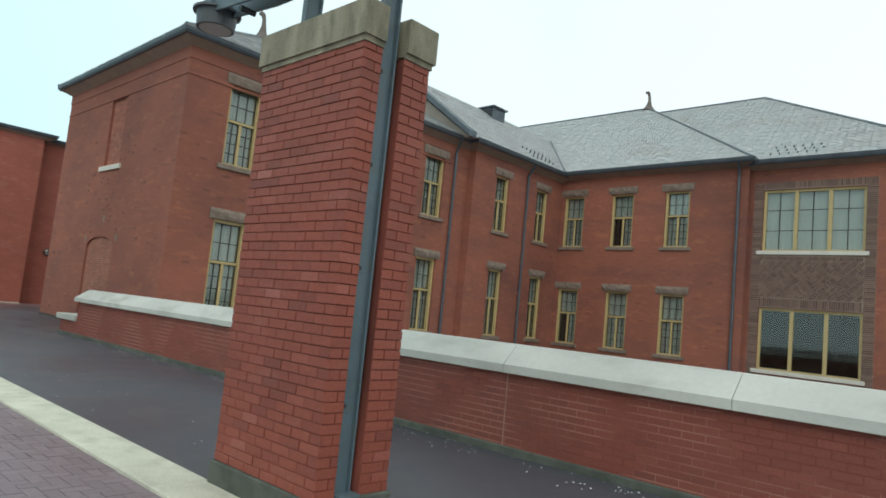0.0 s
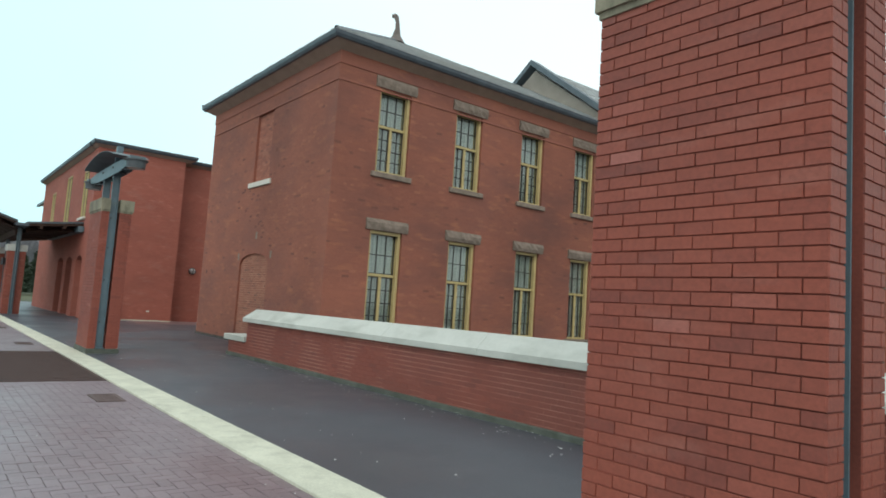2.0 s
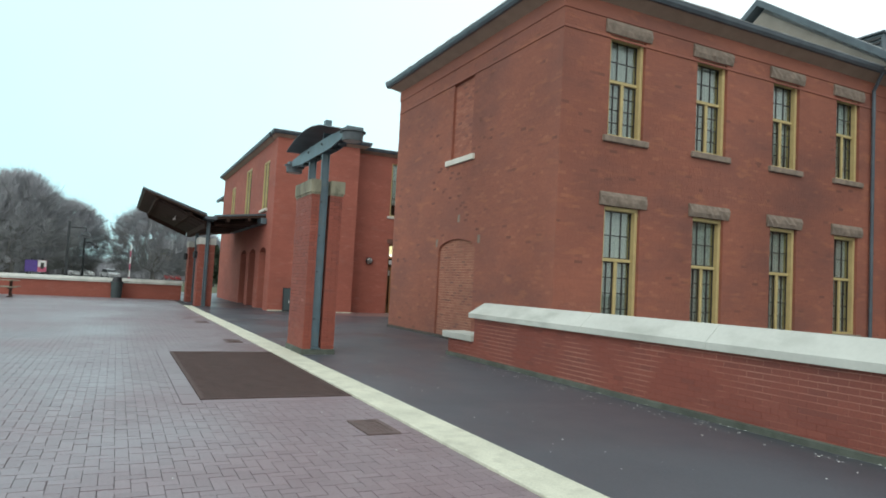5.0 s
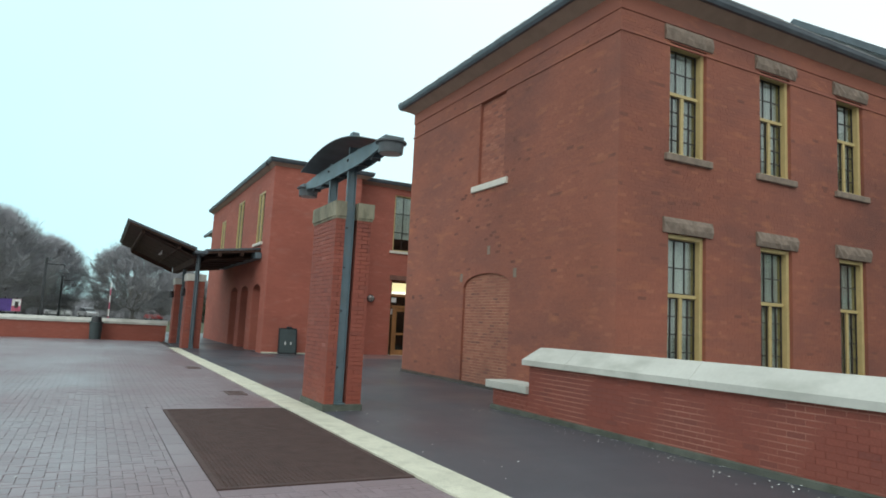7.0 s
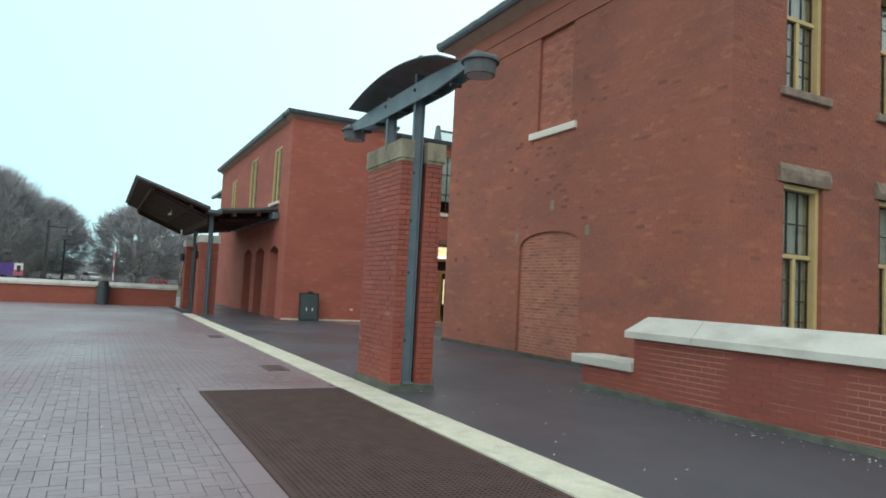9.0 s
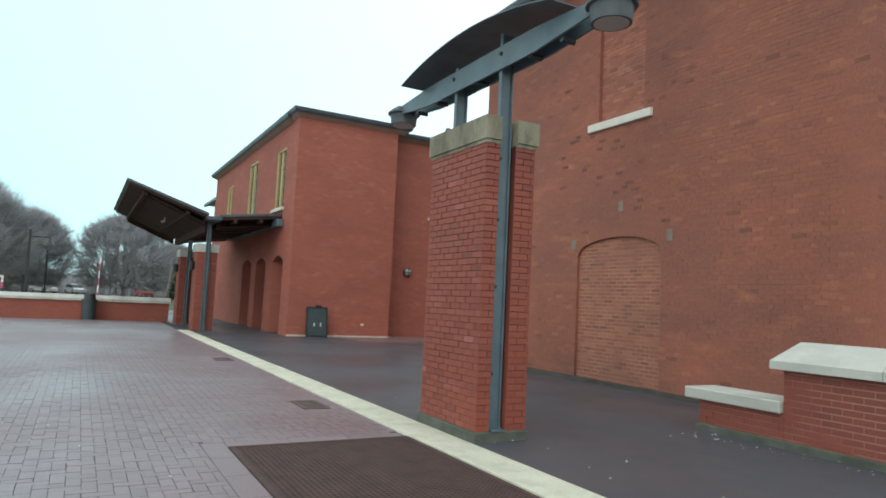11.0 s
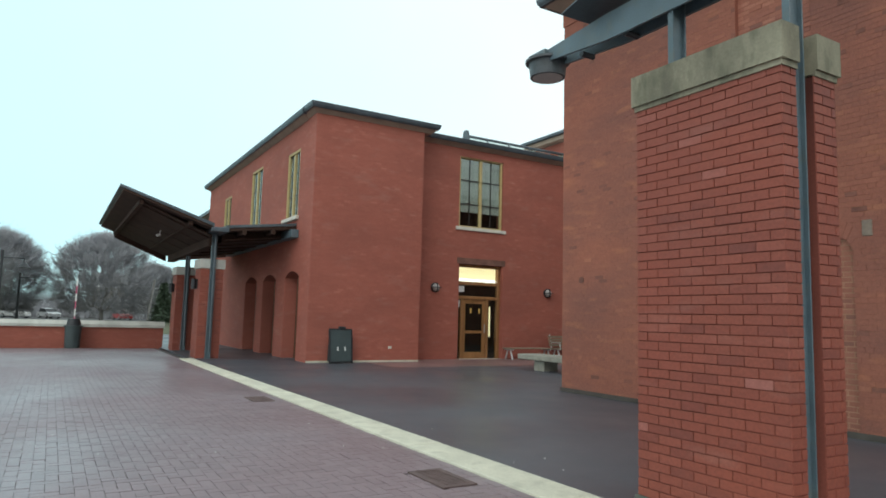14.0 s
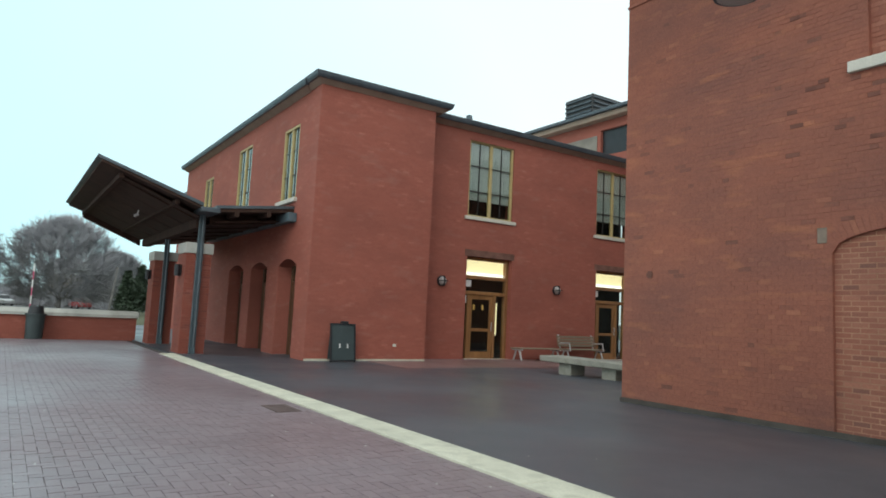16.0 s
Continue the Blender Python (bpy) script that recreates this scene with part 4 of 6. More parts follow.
def triple_window(parent, m, w, h, rows, blind):
    fr = put("window", mesh_of("window", boxes((0, 0.08, 0, 0.09, 0.2, h), (w - 0.09, 0.08, 0, w, 0.2, h), (0.09, 0.08, h - 0.09, w - 0.09, 0.2, h), (0.09, 0.08, 0, w - 0.09, 0.2, 0.06), bevel=0.006), M_OCHRE), parent, m)
    for i in (1, 2):
        x = w * i / 3
        part("mullion", boxes((x - 0.06, 0.085, 0.06, x + 0.06, 0.19, h - 0.09), bevel=0.006), M_OCHRE, fr, "", m)
    bs = []
    for i in range(3):
        a, b = w * i / 3 + 0.06, w * (i + 1) / 3 - 0.06
        x = (a + b) / 2
        bs.append((x - 0.014, 0.12, 0.06 if rows > 1 else h * 0.86, x + 0.014, 0.15, h - 0.09))
        for r in range(1, rows):
            bs.append((a, 0.123, h * r / rows - 0.012, b, 0.147, h * r / rows + 0.012))
        part("pane", boxes((a, 0.133, 0.06, b, 0.137, h - 0.09)), M_GLASS, fr, "", m).visible_shadow = False
    for q in bs:
        part("glazing_bar", boxes(q), M_LEAD, fr, "", m)
    if blind:
        part("blind", boxes((0.05, 0.26, h * 0.02, w - 0.05, 0.28, h - 0.05)), M_CURTAIN, fr, "pale drawn blind", m)
    part("sill", boxes((-0.16, -0.06, -0.14, w + 0.12, 0.2, 0), bevel=0.01), M_SILL, fr, "pale stone sill", m)


triple_window(court, mF2 @ Matrix.Translation((t0, 0, 4.8)), t1 - t0, 2.22, 3, True)
triple_window(court, mF2 @ Matrix.Translation((t0, 0, 0.58)), t1 - t0, 2.18, 1, False)
wall("wall", court, side(F2X1, F2Y, "E"), 15.5, -0.02, 7.9, 0.4, [], M_BRICK)
wall("wall", court, side(F2X0 + 0.2, FY, "E"), 0.8, -0.02, 7.9, 0.3, [], M_BRICK)
# roofs
part("gable_wall", prism([(-24.6, 8.0), (-15.9, 8.0), (-20.1, 11.0)], "y", 17.78, 17.97), M_STUCCO, court, "grey stucco gable end")
roofG, rg0, rg1 = hip_roof("roof", court, -24.5, 17.98, -15.85, 31.0, 8.05, 11.25, M_SLATE, "y", False, False)
slates("slating", court, (-15.85, 17.98, 8.05), (-15.85, 31, 8.05), rg0, rg1, M_SLATE, seed=4)
roofF, rf0, rf1 = hip_roof("roof", court, -32, FY - 0.45, -8.05, 41.0, 8.1, 13.6, M_SLATE, "x", False, True)
slates("slating", court, (-32, FY - 0.45, 8.1), (-8.05, FY - 0.45, 8.1), rf0, rf1, M_SLATE, seed=5)
roofH, rh0, rh1 = hip_roof("roof", court, -26, F2Y - 0.42, -2.15, 41.4, 8.02, 13.4, M_SLATE, "x", False, True)
slates("slating", court, (-26, F2Y - 0.42, 8.02), (-2.15, F2Y - 0.42, 8.02), rh0, rh1, M_SLATE, seed=6)
slates("slating", court, (-8.05, FY - 0.45, 8.1), (-8.05, 41, 8.1), rf1, rf1, M_SLATE, seed=7)
finial(court, (rf1[0], rf1[1], rf1[2] - 0.1), 0.4)
ring("soffit", court, -24.6, 18.7, BX, 40, [(-0.1, 7.76), (0.02, 7.76), (0.34, 7.93), (0.34, 8.0), (-0.1, 8.0)], M_SOFFIT)
ring("gutter", court, -24.6, 18.7, BX, 40, [(0.33, 7.93), (0.42, 7.93), (0.46, 8.0), (0.48, 8.1), (0.36, 8.1), (0.33, 8.05)], M_GUTTER)
ring("soffit", court, -31, FY, -8.5, 40, [(-0.1, 7.86), (0.02, 7.86), (0.36, 7.98), (0.36, 8.05), (-0.1, 8.05)], M_SOFFIT)
ring("gutter", court, -31, FY, -8.5, 40, [(0.35, 7.98), (0.44, 7.98), (0.48, 8.05), (0.5, 8.15), (0.38, 8.15), (0.35, 8.1)], M_GUTTER)
ring("soffit", court, -12, F2Y, F2X1, 40.5, [(-0.1, 7.78), (0.02, 7.78), (0.36, 7.9), (0.36, 7.97), (-0.1, 7.97)], M_SOFFIT)
ring("gutter", court, -12, F2Y, F2X1, 40.5, [(0.35, 7.9), (0.44, 7.9), (0.48, 7.97), (0.5, 8.07), (0.38, 8.07), (0.35, 8.02)], M_GUTTER)


def downpipe(parent, x, y, z1, jog):
    part("downpipe", cyls(((x, y, 0.0), (x, y, z1 - 0.45), 0.05), ((x, y, z1 - 0.45), (x + jog[0], y + jog[1], z1), 0.05), seg=10), M_GUTTER, parent, "dark metal downpipe")


downpipe(court, BX + 0.07, 22.1, 7.95, (0.3, 0))
downpipe(court, AX1 + 0.08, 17.86, 7.95, (0.3, -0.1))
downpipe(court, -8.62, FY - 0.08, 8.0, (0.05, -0.3))
vent = thing("roof_vent", (-19.9, 23.75, 10.6), "dark metal louvred roof vent box", "vent")
part("housing", boxes((-20.3, 23.3, 10.1, -19.5, 24.2, 11.34), bevel=0.03), M_SHEET, vent)
for i in range(4):
    part("slat", boxes((-20.22, 23.24, 10.6 + i * 0.18, -19.58, 23.3, 10.69 + i * 0.18)), M_LOUVRE, vent)
part("lid", boxes((-20.4, 23.2, 11.34, -19.4, 24.3, 11.4)), M_GUTTER, vent)

# ---- the entrance building ----
ent = thing("entrance_building", (-42, 12, 0), "newer red brick entrance building with oak doors", "building")
EX, RX, EY = -34.65, -35.5, 5.35
mEe = side(EX, EY, "E")
wall("wall", ent, mEe, 3.8, -0.05, 7.66, 0.4, [], M_MORTAR_NEW)
brick_skin("brickwork", ent, mEe, brick_rows(3.8, -0.05, 7.66, [], 0.006), M_BRICK_NEW, seed=21)
part("wall", boxes((RX - 0.3, 8.75, -0.05, EX - 0.41, 9.146, 7.66)), M_BRICK_NEW, ent)
mR = side(RX, 9.15, "E")
doors_y = (11.18, 17.25)
holesR = []
for y in doors_y:
    holesR += [(y - 9.15, y + 1.92 - 9.15, -0.05, 3.4), (y - 0.06 - 9.15, y + 1.86 - 9.15, 4.74, 7.36)]
wall("wall", ent, mR, 15.0, -0.05, 7.66, 0.4, holesR, M_MORTAR_NEW)
brick_skin("brickwork", ent, mR, brick_rows(15.0, -0.05, 7.66, holesR, 0.006), M_BRICK_NEW, seed=22)
mEs = side(-50.5, EY, "S")
sx = lambda x: x + 50.5
arches = [(-42.3, -40.6), (-39.75, -38.15), (-37.1, -35.65)]
swins = [(-37.4, -36.1, 4.6, 6.85), (-42.2, -40.6, 4.6, 7.1), (-47.0, -45.65, 4.6, 6.7)]
holesS2 = [(sx(a), sx(b), -0.05, 2.84) for a, b in arches] + [(sx(a), sx(b), c, d) for a, b, c, d in swins]
wall("wall", ent, mEs, 15.85 - 0.006, -0.05, 7.66, 0.55, holesS2, M_MORTAR_NEW)
brick_skin("brickwork", ent, mEs, brick_rows(15.85 - 0.004, -0.05, 7.66, holesS2, 0.006), M_BRICK_NEW, seed=23)
wall("wall", ent, side(-50.5, 24, "W"), 18.0, -0.05, 7.66, 0.4, [], M_BRICK_NEW)
ring("soffit", ent, -50.5, EY, RX + 0.0, 30, [(-0.1, 7.62), (0.02, 7.62), (0.2, 7.74), (0.2, 7.83), (-0.1, 7.83)], M_SOFFIT)
ring("gutter", ent, -50.5, EY, RX, 30, [(0.19, 7.74), (0.25, 7.74), (0.28, 7.81), (0.3, 7.9), (0.2, 7.9)], M_GUTTER)
ring("soffit", ent, -36.5, EY, EX, 9.38, [(-0.1, 7.65), (0.02, 7.65), (0.16, 7.77), (0.16, 7.86), (-0.1, 7.86)], M_SOFFIT)
ring("gutter", ent, -36.5, EY, EX, 9.38, [(0.15, 7.77), (0.21, 7.77), (0.25, 7.84), (0.27, 7.94), (0.16, 7.94)], M_GUTTER)
hip_roof("roof", ent, -50.7, EY - 0.24, RX + 0.24, 30, 7.86, 8.5, M_SLATE, "y", True, True)
hip_roof("roof", ent, -37.4, EY - 0.22, EX + 0.22, 9.35, 7.9, 8.05, M_SLATE, "y", True, True)


def wall_mesh(u0, u1, z0, z1, y0, y1, holes, material):
    """A framed leaf: a slab with openings cut through it."""
    ob = wall("leaf", None, Matrix.Identity(4), u1 - u0, z0, z1, y1, [(a - u0, b - u0, c, d) for a, b, c, d in holes], material, face=y0)
    me = ob.data
    me.transform(Matrix.Translation((u0, 0, 0)))
    bpy.data.objects.remove(ob)
    return me


def glazed_door(parent, m, w, h):
    """An oak screen: jambs, lit transom light, a glazed door with a mid rail, a sidelight."""
    d = 0.22
    tz = 2.72
    a, b = 0.31, 1.31
    fr = put("door", wall_mesh(a, b, 0.01, 2.13, d, d + 0.05, [(a + 0.13, b - 0.13, 0.25, 0.92), (a + 0.13, b - 0.13, 1.02, 1.99)], M_WOOD), parent, m, "varnished oak door with two glass panels")
    for x in (0, w - 0.11):
        part("jamb", boxes((x, d - 0.05, 0, x + 0.11, d + 0.12, h), bevel=0.008), M_WOOD, fr, "", m)
    for z0, z1 in ((h - 0.1, h), (tz - 0.06, tz + 0.06), (2.14, 2.26)):
        part("rail", boxes((0.11, d - 0.045, z0, w - 0.11, d + 0.1, z1), bevel=0.008), M_WOOD, fr, "", m)
    for x0, x1 in ((1.32, 1.42), (0.22, 0.3)):
        part("post", boxes((x0, d - 0.04, 0, x1, d + 0.1, 2.14), bevel=0.008), M_WOOD, fr, "", m)
    part("lobby_lamp", boxes((1.64, 0.45, 0.8, 1.69, 0.48, 1.9)), M_LIT, fr, "lit lamp inside the lobby", m)
    for x0, x1, z0, z1 in ((a + 0.13, b - 0.13, 0.25, 0.92), (a + 0.13, b - 0.13, 1.02, 1.99), (0.11, 0.22, 0.05, 2.14), (1.42, w - 0.11, 0.05, 2.14), (0.11, w - 0.11, 2.26, tz - 0.06), (0.11, w - 0.11, tz + 0.06, h - 0.1)):
        part("pane", boxes((x0, d + 0.022, z0, x1, d + 0.028, z1)), M_GLASS, fr, "", m).visible_shadow = False
    part("handle", cyls(((b - 0.06, d - 0.05, 0.95), (b - 0.06, d - 0.05, 1.25), 0.014), seg=8), M_CHROME, fr, "metal pull handle", m)
    part("threshold", boxes((-0.05, -0.02, -0.05, w + 0.05, d - 0.05, 0.02)), M_SILL, fr, "pale stone threshold", m)
    for u0, u1, z0, z1 in ((0.14, 0.38, 2.4, 2.62), (0.125, 0.21, 1.85, 2.1)):
        part("notice", boxes((u0, d + 0.012, z0, u1, d + 0.016, z1)), M_WHITE, fr, "small white paper notice", m)
    for u in (1.75, 2.15):
        part("foyer_lamp", boxes((u, 1.9, 1.66, u + 0.06, 1.96, 1.86), bevel=0.015), M_AMBER, fr, "small warm lamp inside the foyer", m)
    lobby = put("lobby_light", mesh_of("lobby_light", boxes((0.02, 0.4, 2.9, w - 0.02, 0.45, 3.36)), M_LIT), fr, m, "lit diffuser over the lobby")
    part("tube", cyls(((0.04, 0.37, 2.84), (w - 0.04, 0.37, 2.84), 0.055), seg=8), M_TUBE, lobby, "bright white tube lamp", m)
    return fr


def plain_window(parent, m, w, h, cols, rows, dark=0.22):
    fr = put("window", mesh_of("window", boxes((0, 0.06, 0, 0.08, 0.18, h), (w - 0.08, 0.06, 0, w, 0.18, h), (0.08, 0.06, h - 0.08, w - 0.08, 0.18, h), (0.08, 0.06, 0, w - 0.08, 0.18, 0.06), (w / 2 - 0.055, 0.065, 0.06, w / 2 + 0.055, 0.17, h - 0.08), bevel=0.006), M_OCHRE), parent, m)
    bs = []
    for a, b in ((0.08, w / 2 - 0.055), (w / 2 + 0.055, w - 0.08)):
        for c in range(1, cols):
            x = a + (b - a) * c / cols
            bs.append((x - 0.014, 0.1, 0.06, x + 0.014, 0.135, h - 0.08))
        for r in range(1, rows):
            bs.append((a, 0.103, h * r / rows - 0.014, b, 0.132, h * r / rows + 0.014))
        part("pane", boxes((a, 0.115, 0.06, b, 0.12, h - 0.08)), M_GLASS, fr, "", m).visible_shadow = False
    for q in bs:
        part("glazing_bar", boxes(q), M_LEAD, fr, "", m)
    part("blind", boxes((0.082, 0.15, h * dark, w - 0.082, 0.16, h - 0.085)), M_CURTAIN, fr, "pale blind, nearly drawn", m)
    part("sill", boxes((-0.13, -0.06, -0.12, w + 0.13, 0.18, 0), bevel=0.01), M_SILL, fr, "pale stone sill", m)


for i, y in enumerate(doors_y):
    glazed_door(ent, mR @ Matrix.Translation((y - 9.15, 0, 0)), 1.92, 3.4)
    plain_window(ent, mR @ Matrix.Translation((y - 0.06 - 9.15, 0, 4.74)), 1.92, 2.62, 2, 3)
for a, b, c, d in swins:
    plain_window(ent, mEs @ Matrix.Translation((sx(a), -0.045, c)), b - a, d - c, 2, 3, 0.1)
for a, b in arches:
    m = mEs @ Matrix.Translation((sx(a), 0.42, 0))
    w = b - a
    fr = put("door", wall_mesh(0.11, w - 0.11, 0.02, 2.09, 0.02, 0.07, [(0.26, w - 0.26, 0.28, 0.95), (0.26, w - 0.26, 1.05, 1.94)], M_OAK_SHADE), ent, m, "oak door in an arched opening")
    for x in (0, w - 0.1):
        part("jamb", boxes((x, 0, 0, x + 0.1, 0.1, 2.7), bevel=0.006), M_OAK_SHADE, fr, "", m)
    part("rail", boxes((0.1, 0, 2.1, w - 0.1, 0.1, 2.2), bevel=0.006), M_OAK_SHADE, fr, "", m)
    part("pane", boxes((0.1, 0.04, 0.28, w - 0.1, 0.046, 2.7)), M_GLASS, fr, "", m).visible_shadow = False
    part("handle", cyls(((w - 0.2, -0.04, 0.95), (w - 0.2, -0.04, 1.3), 0.014), seg=8), M_CHROME, fr, "metal pull handle", m)
    # segmental arch head that fills the corners of the opening
    bm = bmesh.new()
    k = 12
    for i in range(k):
        u0, u1 = w * i / k, w * (i + 1) / k
        z = lambda u: 2.62 + 0.2 * max(0, 1 - ((u - w / 2) / (w / 2)) ** 2)
        vs = [bm.verts.new(v) for v in ((u0, 0.002, z(u0)), (u1, 0.002, z(u1)), (u1, 0.002, 2.845), (u0, 0.002, 2.845), (u0, 0.54, z(u0)), (u1, 0.54, z(u1)))]
        bm.faces.new(vs[:4]), bm.faces.new((vs[0], vs[4], vs[5], vs[1]))
    bmesh.ops.remove_doubles(bm, verts=bm.verts, dist=1e-5)
    part("arch_head", bm, M_BRICK_NEW, ent, "", mEs @ Matrix.Translation((sx(a), 0, 0)))
# soldier course over the glazed doors
for y in doors_y:
    part("door_lintel", boxes((y - 9.15 - 0.1, -0.01, 3.4, y - 9.15 + 2.02, 0.1, 3.62), bevel=0.006), M_LINTEL, ent, "brown brick lintel course", mR)
part("socket_cover", boxes((2.7, -0.02, 0.42, 2.82, -0.001, 0.5), bevel=0.006), M_SILL, ent, "small pale socket cover", mEe)
part("base_strip", boxes((0, -0.035, -0.05, 3.8, -0.002, 0.06)), M_STRIP, ent, "pale base strip", mEe)

# rooms behind the glass, their shade put into the paint: floors, a ceiling and back walls
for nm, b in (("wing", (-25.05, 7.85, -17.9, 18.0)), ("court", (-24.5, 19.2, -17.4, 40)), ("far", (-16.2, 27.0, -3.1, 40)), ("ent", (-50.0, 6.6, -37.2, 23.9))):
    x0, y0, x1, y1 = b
    room = thing("room", ((x0 + x1) / 2, (y0 + y1) / 2, 0), "interior painted dark as shade behind the windows", "room", kind="structure")
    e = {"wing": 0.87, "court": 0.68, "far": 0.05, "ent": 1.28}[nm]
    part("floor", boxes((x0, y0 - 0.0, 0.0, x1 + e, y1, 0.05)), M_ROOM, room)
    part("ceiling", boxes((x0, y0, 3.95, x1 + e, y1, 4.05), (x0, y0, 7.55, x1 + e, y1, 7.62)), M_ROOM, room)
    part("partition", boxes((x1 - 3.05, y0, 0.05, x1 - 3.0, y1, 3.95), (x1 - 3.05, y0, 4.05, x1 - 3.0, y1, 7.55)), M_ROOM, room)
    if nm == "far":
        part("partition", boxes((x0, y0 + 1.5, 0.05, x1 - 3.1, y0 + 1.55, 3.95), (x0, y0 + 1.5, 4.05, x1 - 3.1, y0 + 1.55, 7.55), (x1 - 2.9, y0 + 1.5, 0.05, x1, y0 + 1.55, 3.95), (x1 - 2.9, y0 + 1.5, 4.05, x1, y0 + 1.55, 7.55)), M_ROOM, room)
# rear block with roof machines
rear = thing("rear_block", (-38, 24, 0), "taller brick block behind with taupe fascia", "building")
mRear = side(-43.0, 20.4, "S")
wall("wall", rear, mRear, 13.0, 7.0, 10.5, 0.4, [(4.6, 6.3, 8.9, 10.1)], M_BRICK_NEW)
part("fascia", boxes((-43.4, 20.0, 10.5, -29.5, 20.4, 10.75), bevel=0.02), M_SOFFIT, rear, "taupe fascia board")
part("gutter", boxes((-43.5, 19.85, 10.75, -29.4, 34, 10.9), bevel=0.02), M_GUTTER, rear)
part("pane", boxes((4.6, 0.15, 8.9, 6.3, 0.16, 10.1)), M_BLACK, rear, "dark glazing", mRear)
part("panel", boxes((2.0, -0.03, 8.9, 4.4, -0.002, 9.9)), M_STUCCO, rear, "grey metal panel", mRear)
hv = thing("roof_machine", (-41.4, 23.2, 10.9), "dark louvred rooftop ventilation unit", "vent")
part("body", boxes((-42.4, 22.0, 10.9, -40.5, 24.6, 12.8), bevel=0.03), M_LOUVRE, hv)
for i in range(7):
    z = 11.15 + i * 0.24
    part("slat", boxes((-42.35, 21.92, z, -40.55, 22.0, z + 0.08)), M_GUTTER, hv)
    part("slat", boxes((-40.5, 22.05, z, -40.42, 24.5, z + 0.08)), M_GUTTER, hv)
sky_l = thing("roof_skylight", (-40, 17, 8.2), "glazed ridge skylight with dark metal frame on the roof", "skylight")
part("end_plate", prism([(-40.6, 8.1), (-39.4, 8.1), (-39.9, 9.85), (-40.1, 9.85)], "y", 14.1, 14.25), M_SHEET, sky_l)
for z, r in ((9.72, 0.06), (9.1, 0.04)):
    part("rail", cyls(((-40.0 + (0.2 if z < 9.3 else 0), 14.2, z - 0.1), (-40.0 + (0.2 if z < 9.3 else 0), 22, z - 0.1), r), seg=8), M_GUTTER, sky_l)
for i in range(6):
    y = 15.3 + i * 1.2
    part("bar", cyls(((-39.4, y, 8.3), (-39.97, y, 9.6), 0.03), seg=6), M_GUTTER, sky_l)
part("pane", prism([(-39.5, 8.2), (-39.49, 8.2), (-40.0, 9.6), (-40.01, 9.6)], "y", 14.3, 21.9), M_GLASS, sky_l)


def hip_cap(parent, p, q):
    part("hip_cap", cyls((p, q, 0.055), seg=8), M_GUTTER, parent, "dark metal hip capping")


hip_cap(court, (-8.05, FY - 0.45, 8.12), (rf1[0], rf1[1], rf1[2] + 0.02))
hip_cap(court, (-2.15, F2Y - 0.42, 8.04), (rh1[0], rh1[1], rh1[2] + 0.02))
hip_cap(court, (rf0[0], rf0[1], rf0[2] + 0.02), (rf1[0], rf1[1], rf1[2] + 0.02))
hip_cap(court, (-15.92, 24.33, 8.12), (-20.1, 29.05, 11.22))
hip_cap(court, (rh0[0], rh0[1], rh0[2] + 0.02), (rh1[0], rh1[1], rh1[2] + 0.02))
for xa in (-15.75, -24.6):
    part("barge_board", prism([(xa, 7.98), (xa, 8.2), (-20.17, 11.42), (-20.17, 11.2)], "y", 17.58, 17.98), M_SHEET, court, "grey metal verge")
def snow_guards(parent, spots):
    """Small metal tabs that stand on the slates in staggered rows; spots of (x, y, z)."""
    for spot in spots:
        put("snow_guard", shared("snow_guard", lambda: boxes((-0.025, -0.015, -0.02, 0.025, 0.015, 0.055)), M_GUTTER), parent, Matrix.Translation(spot))


pitch_h = (13.4 - 8.02) / 8.36
snow_guards(court, [(-7.7 + 0.3 * i + 0.15 * (r % 2), F2Y - 0.42 + 0.45 + 0.32 * r, 8.05 + pitch_h * (0.45 + 0.32 * r)) for r in range(3) for i in range(6)])
snow_guards(court, [(-16.25 - 0.3 * r, 22.3 + 0.3 * i + 0.15 * (r % 2), 8.1 + 0.74 * (0.4 + 0.3 * r)) for r in range(3) for i in range(6)])
hip_cap(wing, (AX0 - 0.4, AY0 - 0.4, 8.09), (ra0[0], ra0[1], ra0[2] + 0.02))
hip_cap(wing, (AX1 + 0.4, AY0 - 0.4, 8.09), (ra0[0], ra0[1], ra0[2] + 0.02))
rd = random.Random(12)
chips = []
for i in range(46):
    u, k = rd.uniform(-22.7, -19.5) - AX0, rd.randrange(42, 102)
    a = -0.02 + k * COURSE
    if bw[0] - 0.05 < u + 0.1 and u - 0.05 < bw[1] and a > bw[2] - 0.2:
        continue
    chips.append((u, u + rd.uniform(0.1, 0.2), a, a + COURSE - 0.007))
brick_skin("chipped_brickwork", wing, mS @ Matrix.Translation((0, -0.0035, 0)), chips, M_BRICK_CHIP, "dark chipped bricks", seed=77)
part("cover_plate", cyls(((-24.98 - AX0, -0.012, 2.21), (-24.98 - AX0, 0.0, 2.21), 0.062), seg=14), M_RUST, wing, "small round rusty cover plate", mS)

